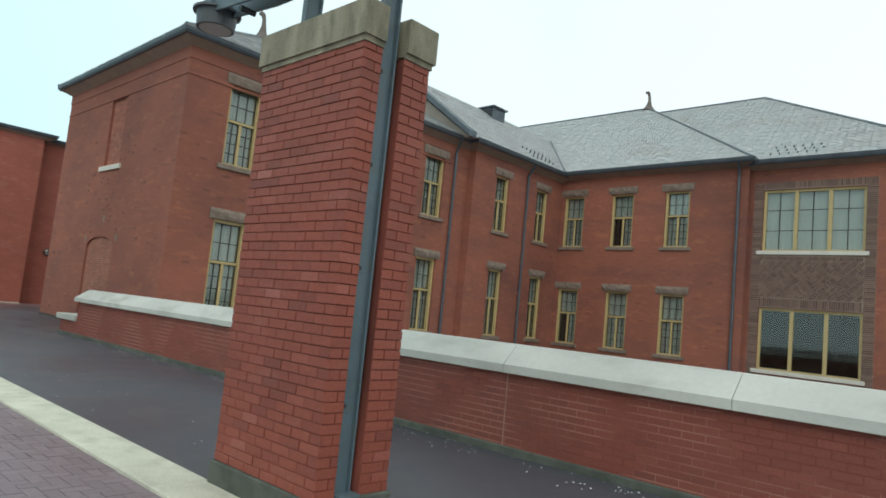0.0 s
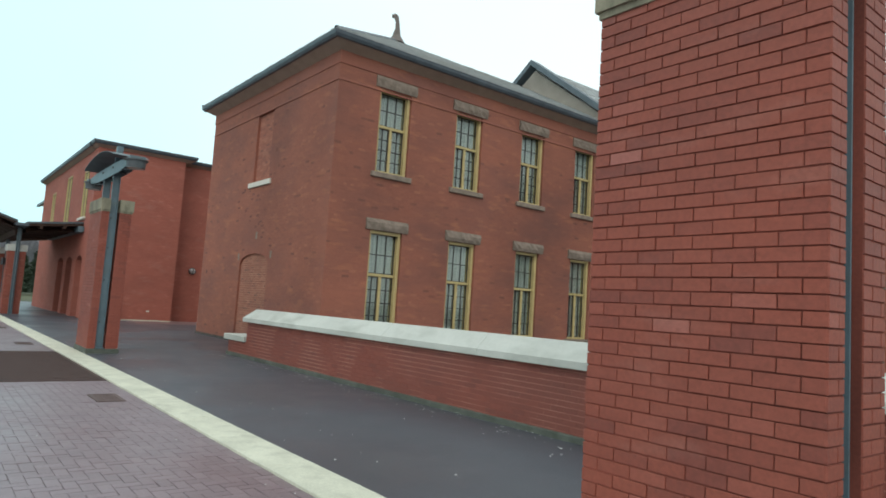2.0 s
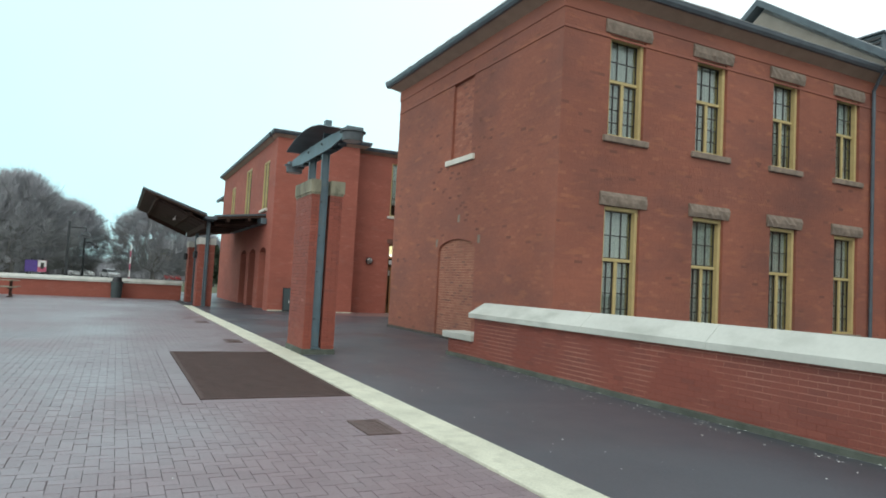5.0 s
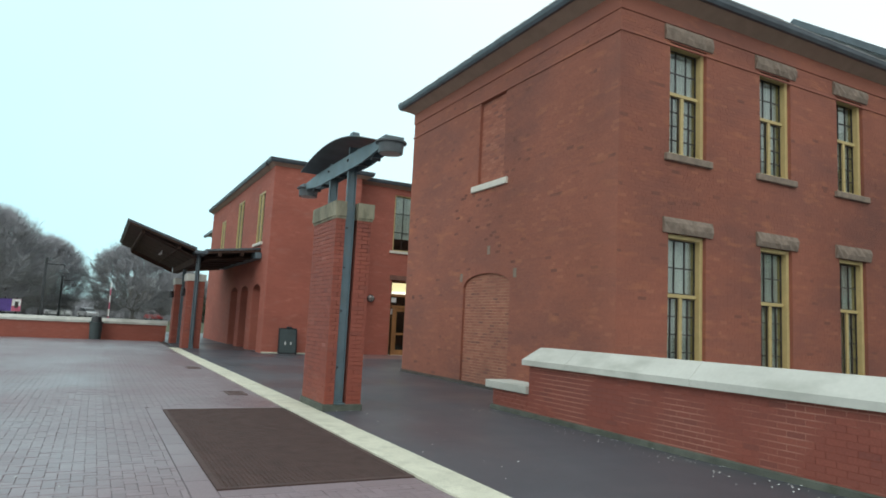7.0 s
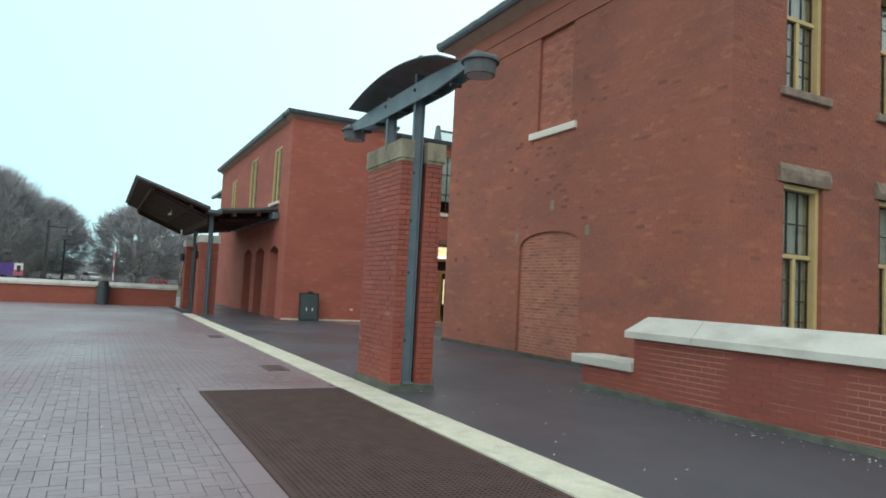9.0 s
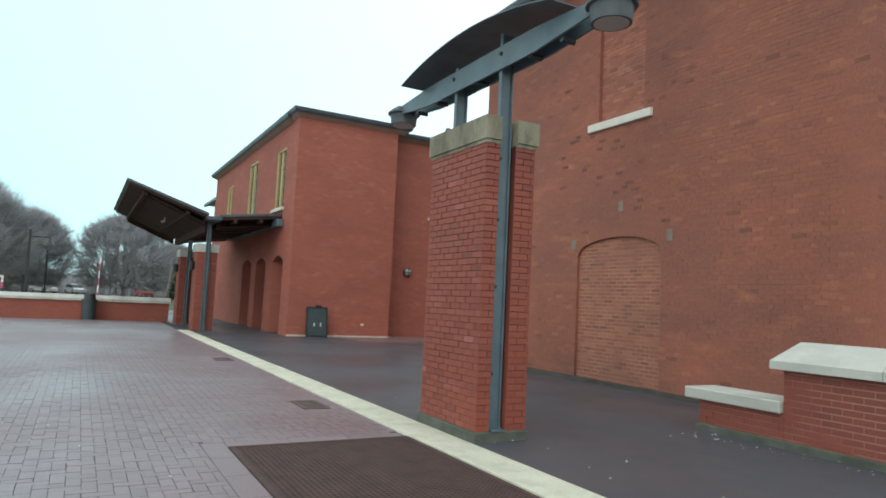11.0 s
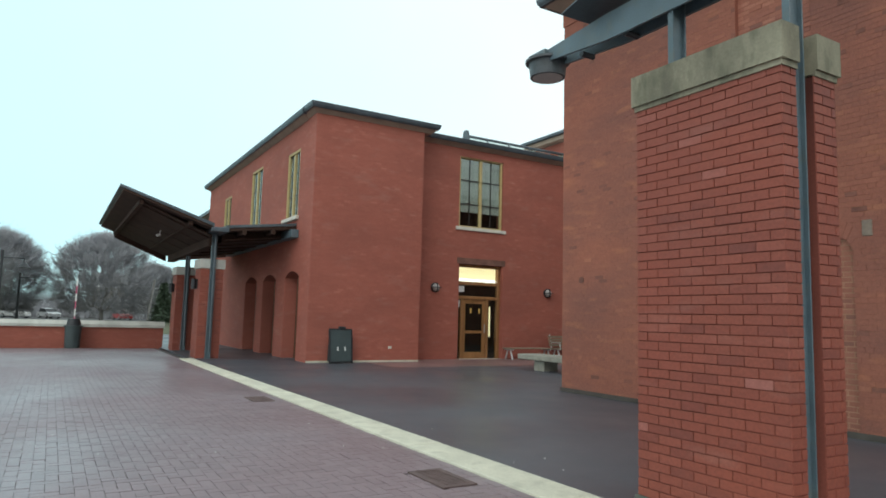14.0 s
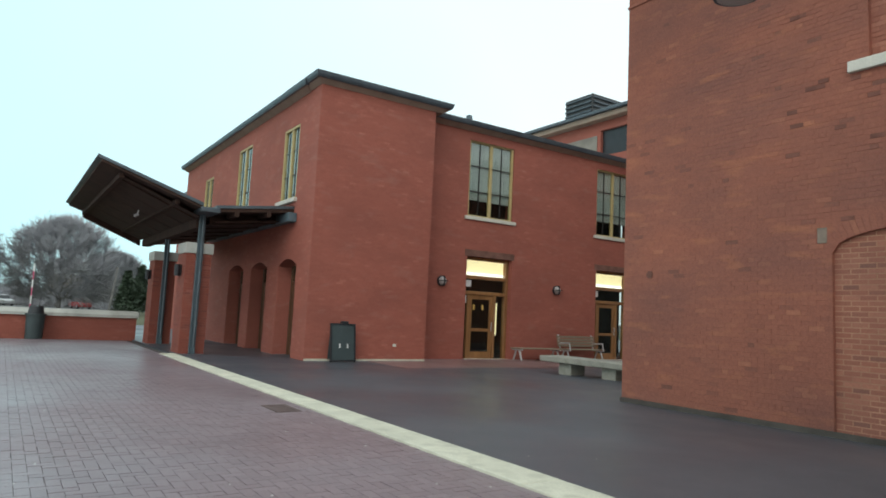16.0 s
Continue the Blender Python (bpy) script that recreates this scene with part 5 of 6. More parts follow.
# ---- canopy on two brick piers at the entrance ----
def small_pier(x0, y0, x1, y1):
    p = thing("brick_pier", ((x0 + x1) / 2, (y0 + y1) / 2, 0), "square red brick pier with a pale stone cap under the canopy", "pier", "canopy piers")
    part("core", boxes((x0 + 0.008, y0 + 0.008, -0.02, x1 - 0.008, y1 - 0.008, 2.78)), M_MORTAR, p)
    for m, l in ((side(x0, y0, "S"), x1 - x0), (side(x1, y0, "E"), y1 - y0)):
        brick_skin("brickwork", p, m, brick_rows(l, 0.0, 2.78, [], 0.008), M_BRICK_PIER)
    part("cap", boxes((x0 - 0.04, y0 - 0.04, 2.78, x1 + 0.04, y1 + 0.04, 3.08), bevel=0.015), M_COPING, p, "pale stone cap")
    sc = thing("wall_lamp", ((x0 + x1) / 2, y0 - 0.1, 2.2), "small dark wall lamp on a brick pier", "lamp", "pier wall lamps")
    part("backplate", boxes(((x0 + x1) / 2 - 0.06, y0 - 0.03, 2.15, (x0 + x1) / 2 + 0.06, y0 - 0.001, 2.45)), M_BLACK, sc)
    part("shade", cyls((((x0 + x1) / 2, y0 - 0.11, 2.14), ((x0 + x1) / 2, y0 - 0.11, 2.46), 0.08), seg=12), M_BLACK, sc)
    return p


CP = [(-37.85, 2.64, -36.95, 3.33), (-42.4, 2.64, -41.5, 3.33)]
for c in CP:
    small_pier(*c)
can = thing("entrance_canopy", (-41, 3, 0), "dark timber butterfly canopy with thin metal edges on steel columns", "canopy")
CX0, CX1 = -46.0, -36.1
part("roof_wing", prism([(2.8, 4.02), (0.14, 4.93), (0.16, 5.0), (2.8, 4.11)], "x", CX0, CX1), M_SHEET, can, "thin grey metal roof edge")
part("soffit_board", prism([(2.8, 3.94), (0.25, 4.82), (0.25, 4.885), (2.8, 4.015)], "x", CX0 + 0.02, CX1 - 0.02), M_TIMBER, can, "dark stained timber boarding")
part("roof_wing", prism([(3.15, 4.0), (5.34, 4.27), (5.34, 4.35), (3.15, 4.08)], "x", CX0 + 1.0, CX1), M_SHEET, can)
part("soffit_board", prism([(3.15, 3.9), (5.34, 4.16), (5.34, 4.265), (3.15, 3.99)], "x", CX0 + 1.02, CX1 - 0.02), M_TIMBER, can)
part("soffit_board", prism([(2.8, 3.765), (0.72, 4.635), (0.72, 4.66), (2.8, 3.79)], "x", CX0 + 0.2, CX1 - 0.45), M_TIMBER, can)
part("soffit_board", prism([(3.26, 3.67), (5.08, 3.905), (5.08, 3.93), (3.26, 3.695)], "x", CX0 + 1.2, CX1 - 0.45), M_TIMBER, can)
part("valley_gutter", boxes((CX0 + 0.2, 2.72, 3.86, CX1 + 0.05, 3.24, 4.0), bevel=0.02), M_GUTTER, can)
for x, dp in ((CX0 + 0.1, 0.0), (-43.6, 0.2), (-41.9, 0.2), (-40.2, 0.2), (-38.6, 0.2), (-37.0, 0.16)):
    part("rafter", prism([(2.8, 3.55 + dp), (0.75, 4.42 + dp), (0.75, 4.64), (2.8, 3.935)], "x", x - 0.08, x + 0.08), M_TIMBER, can)
    part("rafter", prism([(3.2, 3.62), (5.3, 3.9), (5.3, 4.15), (3.2, 3.89)], "x", x - 0.08, x + 0.08), M_TIMBER, can)
for y, z in ((0.75, 4.58), (2.15, 4.08)):
    part("purlin", boxes((CX0 + 0.3, y - 0.06, z - 0.08, CX1 - 0.15, y + 0.06, z + 0.05)), M_TIMBER, can)
for y, z in ((3.7, 3.93), (4.6, 4.04)):
    part("purlin", boxes((CX0 + 1.2, y - 0.06, z - 0.1, CX1 + 0.03, y + 0.06, z + 0.04)), M_TIMBER, can)
part("edge_beam", boxes((CX0 + 1.0, 5.1, 3.86, CX1 + 0.25, 5.34, 4.12), bevel=0.01), M_STEEL, can, "blue steel wall beam")
part("main_beam", boxes((-45.5, 2.82, 3.5, -36.9, 3.1, 3.86), bevel=0.02), M_TIMBER, can)
for x0, y0, x1, y1 in CP:
    part("column", boxes((x1 + 0.01, 2.9, 0.0, x1 + 0.11, 2.92, 3.87), (x1 + 0.01, 3.04, 0.0, x1 + 0.11, 3.06, 3.87), (x1 + 0.05, 2.92, 0.0, x1 + 0.07, 3.04, 3.87)), M_STEEL, can, "slate-blue steel column")
    part("downpipe", cyls(((x1 + 0.16, 3.0, 0.2), (x1 + 0.16, 3.0, 3.87), 0.035), seg=10), M_SHEET, can, "thin grey downpipe")
spot = thing("spotlight", (-40.0, 1.7, 4.05), "small white spotlight under the canopy", "lamp")
part("head", cyls(((-40.0, 1.66, 4.0), (-40.0, 1.78, 4.06), 0.04), seg=12), M_WHITE, spot)
part("stem", cyls(((-40.0, 1.75, 4.08), (-40.0, 1.8, 4.25), 0.02), seg=8), M_WHITE, spot)

# round bulkhead lamps on the recessed wall
for y in (10.2, 15.2):
    l = thing("wall_lamp", (RX + 0.05, y, 2.5), "round caged bulkhead lamp on the brick wall", "lamp", "bulkhead lamps")
    bm = bmesh.new()
    bmesh.ops.create_uvsphere(bm, u_segments=16, v_segments=10, radius=0.14, matrix=Matrix.Translation((RX + 0.08, y, 2.5)) @ Matrix.Diagonal((0.75, 1, 1, 1)))
    part("globe", bm, M_LENS, l, "frosted glass globe")
    part("rim", cyls(((RX + 0.001, y, 2.5), (RX + 0.06, y, 2.5), 0.17), seg=20), M_BLACK, l)
    part("guard", boxes((RX + 0.06, y - 0.012, 2.34, RX + 0.2, y + 0.012, 2.66), (RX + 0.06, y - 0.16, 2.488, RX + 0.199, y + 0.16, 2.512)), M_BLACK, l)
# dark board by the corner
bd = thing("sandwich_board", (-34.3, 6.35, 0), "dark grey folding board standing by the brick corner", "board")
part("panel", boxes((-0.02, -0.33, 0.06, 0.02, 0.33, 1.0), bevel=0.008), M_BIN, bd, "", pose(-34.22, 6.3, 0, 0, -7, 0))
part("panel", boxes((-0.02, -0.33, 0.06, 0.02, 0.33, 1.0), bevel=0.008), M_BIN, bd, "", pose(-34.5, 6.3, 0, 0, 7, 0))
part("frame", boxes((-0.03, -0.37, 0.0, 0.03, -0.33, 1.04), (-0.03, 0.33, 0.0, 0.03, 0.37, 1.04), (-0.03, -0.33, 1.0, 0.03, 0.33, 1.04), (-0.03, -0.33, 0.03, 0.03, 0.33, 0.06)), M_BLACK, bd, "", pose(-34.22, 6.3, 0, 0, -7, 0))
part("handle", boxes((-34.42, 6.25, 1.03, -34.3, 6.45, 1.1), bevel=0.01), M_BLACK, bd)
for y in (-0.1, 0.13):
    part("mark", boxes((0.021, y - 0.02, 0.38, 0.025, y + 0.02, 0.5)), M_WHITE, bd, "small white mark", pose(-34.22, 6.3, 0, 0, -7, 0))


def slat_bench(y0, y1, back):
    """A street bench against the wall: wooden slats on curved metal end frames."""
    x = RX + 0.3
    b = thing("bench", (x + 0.2, (y0 + y1) / 2, 0), "weathered wooden slat bench with pale metal ends" + (", with backrest" if back else ", backless"), "bench")
    for i in range(5):
        part("slat", boxes((x + 0.02 + i * 0.1, y0, 0.4, x + 0.1 + i * 0.1, y1, 0.44), bevel=0.006), M_BENCHWOOD, b)
    if back:
        for i in range(4):
            part("back_slat", boxes((x - 0.02 - i * 0.03, y0, 0.5 + i * 0.1, x + 0.015 - i * 0.03, y1, 0.58 + i * 0.1), bevel=0.006), M_BENCHWOOD, b)
    for y in (y0 + 0.12, y1 - 0.12):
        cs = [((x + 0.05, y, 0.0), (x + 0.2, y, 0.38), 0.03), ((x + 0.5, y, 0.0), (x + 0.35, y, 0.38), 0.03), ((x, y, 0.38), (x + 0.52, y, 0.38), 0.025)]
        if back:
            cs += [((x, y, 0.38), (x - 0.13, y, 0.92), 0.025), ((x + 0.0, y, 0.62), (x + 0.45, y, 0.64), 0.022), ((x + 0.45, y, 0.64), (x + 0.5, y, 0.4), 0.022)]
        part("end_frame", cyls(*cs, seg=8), M_CHROME, b, "pale metal end frame")
    return b


slat_bench(12.9, 14.85, False)
slat_bench(15.1, 17.0, True)
sb = thing("stone_bench", (-29.6, 10.8, 0), "mossy concrete slab bench on two blocks", "bench")
part("slab", boxes((-30.9, 10.35, 0.33, -27.7, 11.15, 0.48), bevel=0.02), M_CONCRETE, sb)
for x in (-30.1, -28.65):
    part("support", boxes((x - 0.22, 10.5, 0.0, x + 0.22, 11.0, 0.33), bevel=0.015), M_CONCRETE, sb)
# red paving before the doors
part_red = tagged(put("paving_patch", mesh_of("paving_patch", boxes((-36.6, 7.2, -0.05, -27.2, 22, 0.012)), M_FORECOURT), None), "plum-red paver forecourt before the doors", "pavement", kind="structure")

# ---- boundary wall, bin, bench ----
bw_ = thing("boundary_wall", (-43.9, -18, 0), "low red brick boundary wall with pale concrete coping", "wall")
part("core", boxes((-44.2, -60, -0.05, -43.706, 2.6, 0.76)), M_MORTAR_NEW, bw_)
brick_skin("brickwork", bw_, side(-43.7, -22, "E"), brick_rows(24.6, -0.03, 0.76, [], 0.008), M_BRICK_NEW, seed=31)
part("core", boxes((-43.705, -60, -0.05, -43.701, -22, 0.76)), M_BRICK_NEW, bw_)
for i in range(26):
    a = 2.65 - i * 2.4
    part("coping", prism([(-44.28, 0.76), (-43.62, 0.76), (-43.62, 0.86), (-43.8, 1.0), (-44.1, 1.0), (-44.28, 0.86)], "y", a - 2.395, a), M_COPING, bw_)
bn = thing("litter_bin", (-43.2, -0.52, 0), "dark green-grey round litter bin by the wall", "bin")
bm = bmesh.new()
cyl(bm, (-43.2, -0.52, 0), (-43.2, -0.52, 0.78), 0.25, 0.28, 20)
part("body", bm, M_BIN, bn)
part("rim", cyls(((-43.2, -0.52, 0.76), (-43.2, -0.52, 0.82), 0.31), seg=20), M_BIN, bn)
bm = bmesh.new()
cyl(bm, (-43.2, -0.52, 0.82), (-43.2, -0.52, 1.06), 0.24, 0.2, 20)
part("lid", bm, M_BLACK, bn, "black domed lid")
tb = thing("picnic_table", (-40.0, -5.2, 0), "weathered grey-brown picnic table on the plaza", "table")
for i in range(4):
    part("top_board", boxes((-40.35 + i * 0.18, -6.2, 0.7, -40.19 + i * 0.18, -4.4, 0.74), bevel=0.005), M_BENCHWOOD, tb)
for x in (-40.75, -39.4):
    part("seat_board", boxes((x, -6.2, 0.42, x + 0.28, -4.4, 0.46), bevel=0.005), M_BENCHWOOD, tb)
for y in (-5.9, -4.7):
    part("leg_frame", boxes((-40.7, y - 0.04, 0.36, -39.15, y + 0.04, 0.42), (-40.1, y - 0.05, 0.0, -39.9, y + 0.05, 0.7), (-40.5, y - 0.05, 0.0, -39.4, y + 0.05, 0.05)), M_TIMBER, tb)

# ---- beyond the wall ----
tagged(put("lawn", mesh_of("lawn", boxes((-119, -200, -0.06, -44.3, 200, -0.03)), M_GRASS), None), "dull winter grass beyond the wall", "grass", kind="structure")
tagged(put("road", mesh_of("road", boxes((-133, -260, -0.06, -119, 260, -0.02)), M_ROAD), None), "grey asphalt street beyond the lawn", "road", kind="structure")
west = thing("far_block", (-54, 8, 0), "lower red brick block beyond the entrance building", "building")
wall("wall", west, side(-56.5, 6.3, "S"), 6.0, -0.05, 6.9, 0.4, [(1.2, 2.3, 0.0, 2.3)], M_BRICK_NEW)
part("door", boxes((1.2, 0.12, 0.0, 2.3, 0.18, 2.3)), M_TIMBER, west, "dark timber door", side(-56.5, 6.3, "S"))
wall("wall", west, side(-56.5, 16, "W"), 9.6, -0.05, 6.9, 0.4, [], M_BRICK_NEW)
hip_roof("roof", west, -57, 5.8, -50.4, 17, 6.9, 8.2, M_SLATE, "x", True, False)
part("gutter", boxes((-57.05, 5.7, 6.82, -50.4, 5.85, 6.98)), M_GUTTER, west)


def limb_mesh(name, segs, material, sides=3):
    """Tapered branches as thin prisms in one mesh; segs of (p, q, r0, r1)."""
    vs, fs = [], []
    for p, q, r0, r1 in segs:
        d = (q - p).normalized()
        a = d.orthogonal().normalized()
        b = d.cross(a)
        k = len(vs)
        for c, r in ((p, r0), (q, r1)):
            for i in range(sides):
                t = 2 * math.pi * i / sides
                vs.append(tuple(c + a * (r * math.cos(t)) + b * (r * math.sin(t))))
        for i in range(sides if sides > 2 else 1):
            j = (i + 1) % sides
            fs.append((k + i, k + j, k + sides + j, k + sides + i))
    me = bpy.data.meshes.new(name)
    me.from_pydata(vs, [], fs)
    me.materials.append(material)
    return me


def bare_tree(x, y, h, spread, seed):
    """A leafless tree: a short trunk, limbs growing out to fill a dome, and a fine haze of twigs."""
    rnd = random.Random(seed)
    rad, mid = h * 0.56 * spread, h * 0.47
    tips = []
    while len(tips) < 900:
        a, r, z = rnd.uniform(0, 6.283), math.sqrt(rnd.random()), rnd.uniform(0.13, 1.0) * h
        f = (z - mid) / (h * 0.53 if z > mid else h * 0.44)
        edge = rad * math.sqrt(max(0.0, 1 - f * f)) * (0.94 + 0.08 * math.sin(a * 3 + seed) + 0.05 * math.sin(a * 7 + z))
        if edge > 0.2:
            tips.append(Vector((math.cos(a) * r * edge, math.sin(a) * r * edge, z)))
    fork = Vector((0, 0, h * 0.14))
    tips.sort(key=lambda p: (p - fork).length)
    pts = np.zeros((901 * 3, 3))
    pts[0] = fork
    up, n = [-1], 1
    for p in tips:
        q = np.array(p)
        gap = np.linalg.norm(pts[:n] - q, axis=1)
        cost = gap + 0.7 * np.linalg.norm(pts[:n] - pts[0], axis=1) + 1.2 * np.maximum(0, pts[:n, 2] - q[2])
        k = int(np.argmin(cost))
        for f in (0.5, 1.0):
            bow = 0.07 * gap[k] * (1 - f) * 2
            pts[n] = pts[k if f == 0.5 else n - 1] * (0.5 if f == 0.5 else 0) + q * (0.5 if f == 0.5 else 1) + np.array((rnd.gauss(0, bow), rnd.gauss(0, bow), rnd.gauss(bow, bow)))
            up.append(k if f == 0.5 else n - 1)
            n += 1
    load = [1] * n
    for k in range(n - 1, 0, -1):
        load[up[k]] += load[k]
    thick = [(Vector((0, 0, -0.05)), fork, h * 0.026, h * 0.022)]
    fine, twigs = [], []
    for k in range(1, n):
        r = 0.009 * load[k] ** 0.42
        a, b = Vector(pts[up[k]]), Vector(pts[k])
        (thick if load[k] > 30 else fine).append((a, b, max(0.015, r * 1.08), max(0.011, r * 0.92)))
        for j in range(9 if load[k] < 12 else 0):
            s = a.lerp(b, rnd.random())
            out = Vector((s.x, s.y, (s.z - h * 0.25) * 0.9)).normalized()
            e = s + (out * 0.8 + Vector((rnd.gauss(0, 0.5), rnd.gauss(0, 0.5), rnd.gauss(0.2, 0.4)))).normalized() * h * rnd.uniform(0.06, 0.17)
            twigs.append((s, e, 0.024, 0.009))
            w = s.lerp(e, 0.4)
            twigs.append((w, w + (e - s) * 0.55 + Vector((rnd.gauss(0, 0.2), rnd.gauss(0, 0.2), rnd.gauss(0.05, 0.2))), 0.018, 0.007))
    t = thing("bare_tree", (x, y, 0), "leafless grey-brown winter tree with a fine twiggy crown", "tree", "bare trees")
    m = Matrix.Translation((x, y, 0))
    put("trunk", limb_mesh("trunk", thick, M_BARK, 6), t, m)
    put("crown", limb_mesh("crown", fine, M_TWIG), t, m)
    put("crown_fringe", limb_mesh("crown_fringe", twigs, M_TWIG, 2), t, m)["kind"] = "stuff"
    return t


kinds = [bare_tree(-99, 3.6, 9.2, 1.12, 5), bare_tree(-92, -11.0, 10.8, 1.0, 8), bare_tree(-106, -6.8, 9.4, 1.05, 13)]
rnd = random.Random(9)
for k, x, y, s in ((1, -112, -14, 1.0), (2, -96, -17, 1.05), (0, -120, -22, 1.2), (1, -100, -26, 0.95), (2, -90, -34, 1.0), (0, -108, -38, 1.3), (0, -118, 11.5, 0.8), (2, -140, -13, 1.0), (0, -150, 15, 1.0), (1, -145, -24, 1.0), (2, -100, 18, 0.8), (1, -95, -46, 1.0), (2, -120, -52, 1.2)):
    c = copy_thing(kinds[k], Matrix.Translation((x, y, 0)) @ Matrix.Rotation(rnd.uniform(0, 6.28), 4, "Z"))
    c.scale = (s, s, s)


def understorey():
    """Scrub and far woods along the street: a band of fine twigs, uncountable."""
    rnd = random.Random(15)
    segs = []
    for i in range(3600):
        x, y = rnd.uniform(-185, -136), rnd.uniform(-110, 70)
        h = rnd.uniform(1.0, 4.2)
        p = Vector((x, y, -0.05))
        for j in range(7):
            q = p + Vector((rnd.gauss(0, 0.9), rnd.gauss(0, 0.9), h * rnd.uniform(0.5, 1.0)))
            segs.append((p, q, 0.08, 0.035))
            for k in range(2):
                s = p.lerp(q, rnd.uniform(0.4, 1.0))
                segs.append((s, s + Vector((rnd.gauss(0, 0.9), rnd.gauss(0, 0.9), abs(rnd.gauss(0.6, 0.6)))), 0.035, 0.015))
    ob = put("scrub_woods", limb_mesh("scrub_woods", segs, M_TWIG), None)
    tagged(ob, "grey-brown bare scrub and woods beyond the street", "woods", kind="stuff")


understorey()


def evergreen(x, y, h, seed):
    rnd = random.Random(seed)
    t = thing("evergreen_tree", (x, y, 0), "dark green conifer beyond the street", "tree")
    part("trunk", cyls(((x, y, -0.05), (x, y, h * 0.9), 0.14), seg=8), M_BARK, t)
    vs, fs = [], []
    for i in range(2600):
        z = rnd.uniform(0.08, 1.0)
        r = (1 - z) * h * 0.32 * math.sqrt(rnd.random()) * (0.8 + 0.4 * rnd.random()) + 0.05
        a = rnd.uniform(0, 6.283)
        c = Vector((x + r * math.cos(a), y + r * math.sin(a), z * h))
        k = len(vs)
        for q in range(3):
            vs.append(tuple(c + Vector((rnd.gauss(0, 0.17), rnd.gauss(0, 0.17), rnd.gauss(0, 0.1)))))
        fs.append((k, k + 1, k + 2))
    me = bpy.data.meshes.new("foliage")
    me.from_pydata(vs, [], fs)
    me.materials.append(M_EVERGREEN)
    put("foliage", me, t)


evergreen(-88, 8.5, 4.2, 3)
evergreen(-91, 10.2, 5.0, 4)


def street_lamp(x, y, h, reach):
    s = thing("street_lamp", (x, y, 0), "black street lamp with an arm and hanging lantern", "lamp", "street lamps")
    part("pole", cyls(((x, y, -0.05), (x, y, h), 0.1), ((x, y, -0.05), (x, y, 0.9), 0.16), seg=10), M_BLACK, s)
    part("arm", cyls(((x, y, h - 0.5), (x, y + reach, h - 0.5), 0.045), ((x, y + reach, h - 0.5), (x, y + reach, h - 0.85), 0.04), seg=8), M_BLACK, s)
    bm = bmesh.new()
    cyl(bm, (x, y + reach, h - 1.15), (x, y + reach, h - 0.82), 0.4, 0.14, 14)
    part("lantern", bm, M_BLACK, s)


street_lamp(-70, -4.45, 5.35, 1.3)
street_lamp(-98, -4.35, 5.1, 1.3)
street_lamp(-112, -11.5, 5.2, 1.2)
cr = thing("utility_pole", (-95, 8.0, 0), "dark leaning timber utility pole", "pole")
part("pole", cyls(((-95, 7.9, -0.05), (-95, 8.4, 4.9), 0.12), seg=8), M_BARK, cr)
fp = thing("marker_pole", (-90, 0.75, 0), "thin pale and red marker pole", "pole")
for i in range(6):
    part("band", cyls(((-90, 0.75, 0.75 * i - 0.05), (-90, 0.75, 0.75 * (i + 1) - 0.05), 0.065), seg=8), M_WHITE if i % 2 else M_PINK, fp)


def car(x, y, turn, paint, label):
    c = thing("car", (x, y, 0), label, "car", "parked cars")
    m = pose(x, y, 0, 0, 0, turn)
    body = prism([(-2.1, 0.3), (2.15, 0.3), (2.2, 0.62), (2.05, 0.8), (1.1, 0.92), (-1.75, 0.95), (-2.15, 0.85), (-2.2, 0.5)], "y", -0.85, 0.85)
    part("body", body, paint, c, "", m)
    part("cabin", prism([(-1.85, 0.93), (1.05, 0.91), (0.35, 1.4), (-1.35, 1.45)], "y", -0.72, 0.72), M_BLACK, c, "dark glass cabin", m)
    part("roof", prism([(-1.38, 1.43), (0.36, 1.385), (0.3, 1.46), (-1.25, 1.5)], "y", -0.7, 0.7), paint, c, "", m)
    for wx in (-1.35, 1.35):
        for wy in (-0.78, 0.78):
            w = part("wheel", cyls(((wx, wy - 0.1, 0.31), (wx, wy + 0.1, 0.31), 0.33), seg=16), M_BLACK, c, "", m)
            part("rim", cyls(((wx, wy - 0.11, 0.31), (wx, wy + 0.11, 0.31), 0.19), seg=12), M_CHROME, w, "", m)
    for wy in (-0.6, 0.6):
        part("headlight", boxes((2.1, wy - 0.18, 0.6, 2.2, wy + 0.18, 0.74), bevel=0.01), M_LENS, c, "", m)


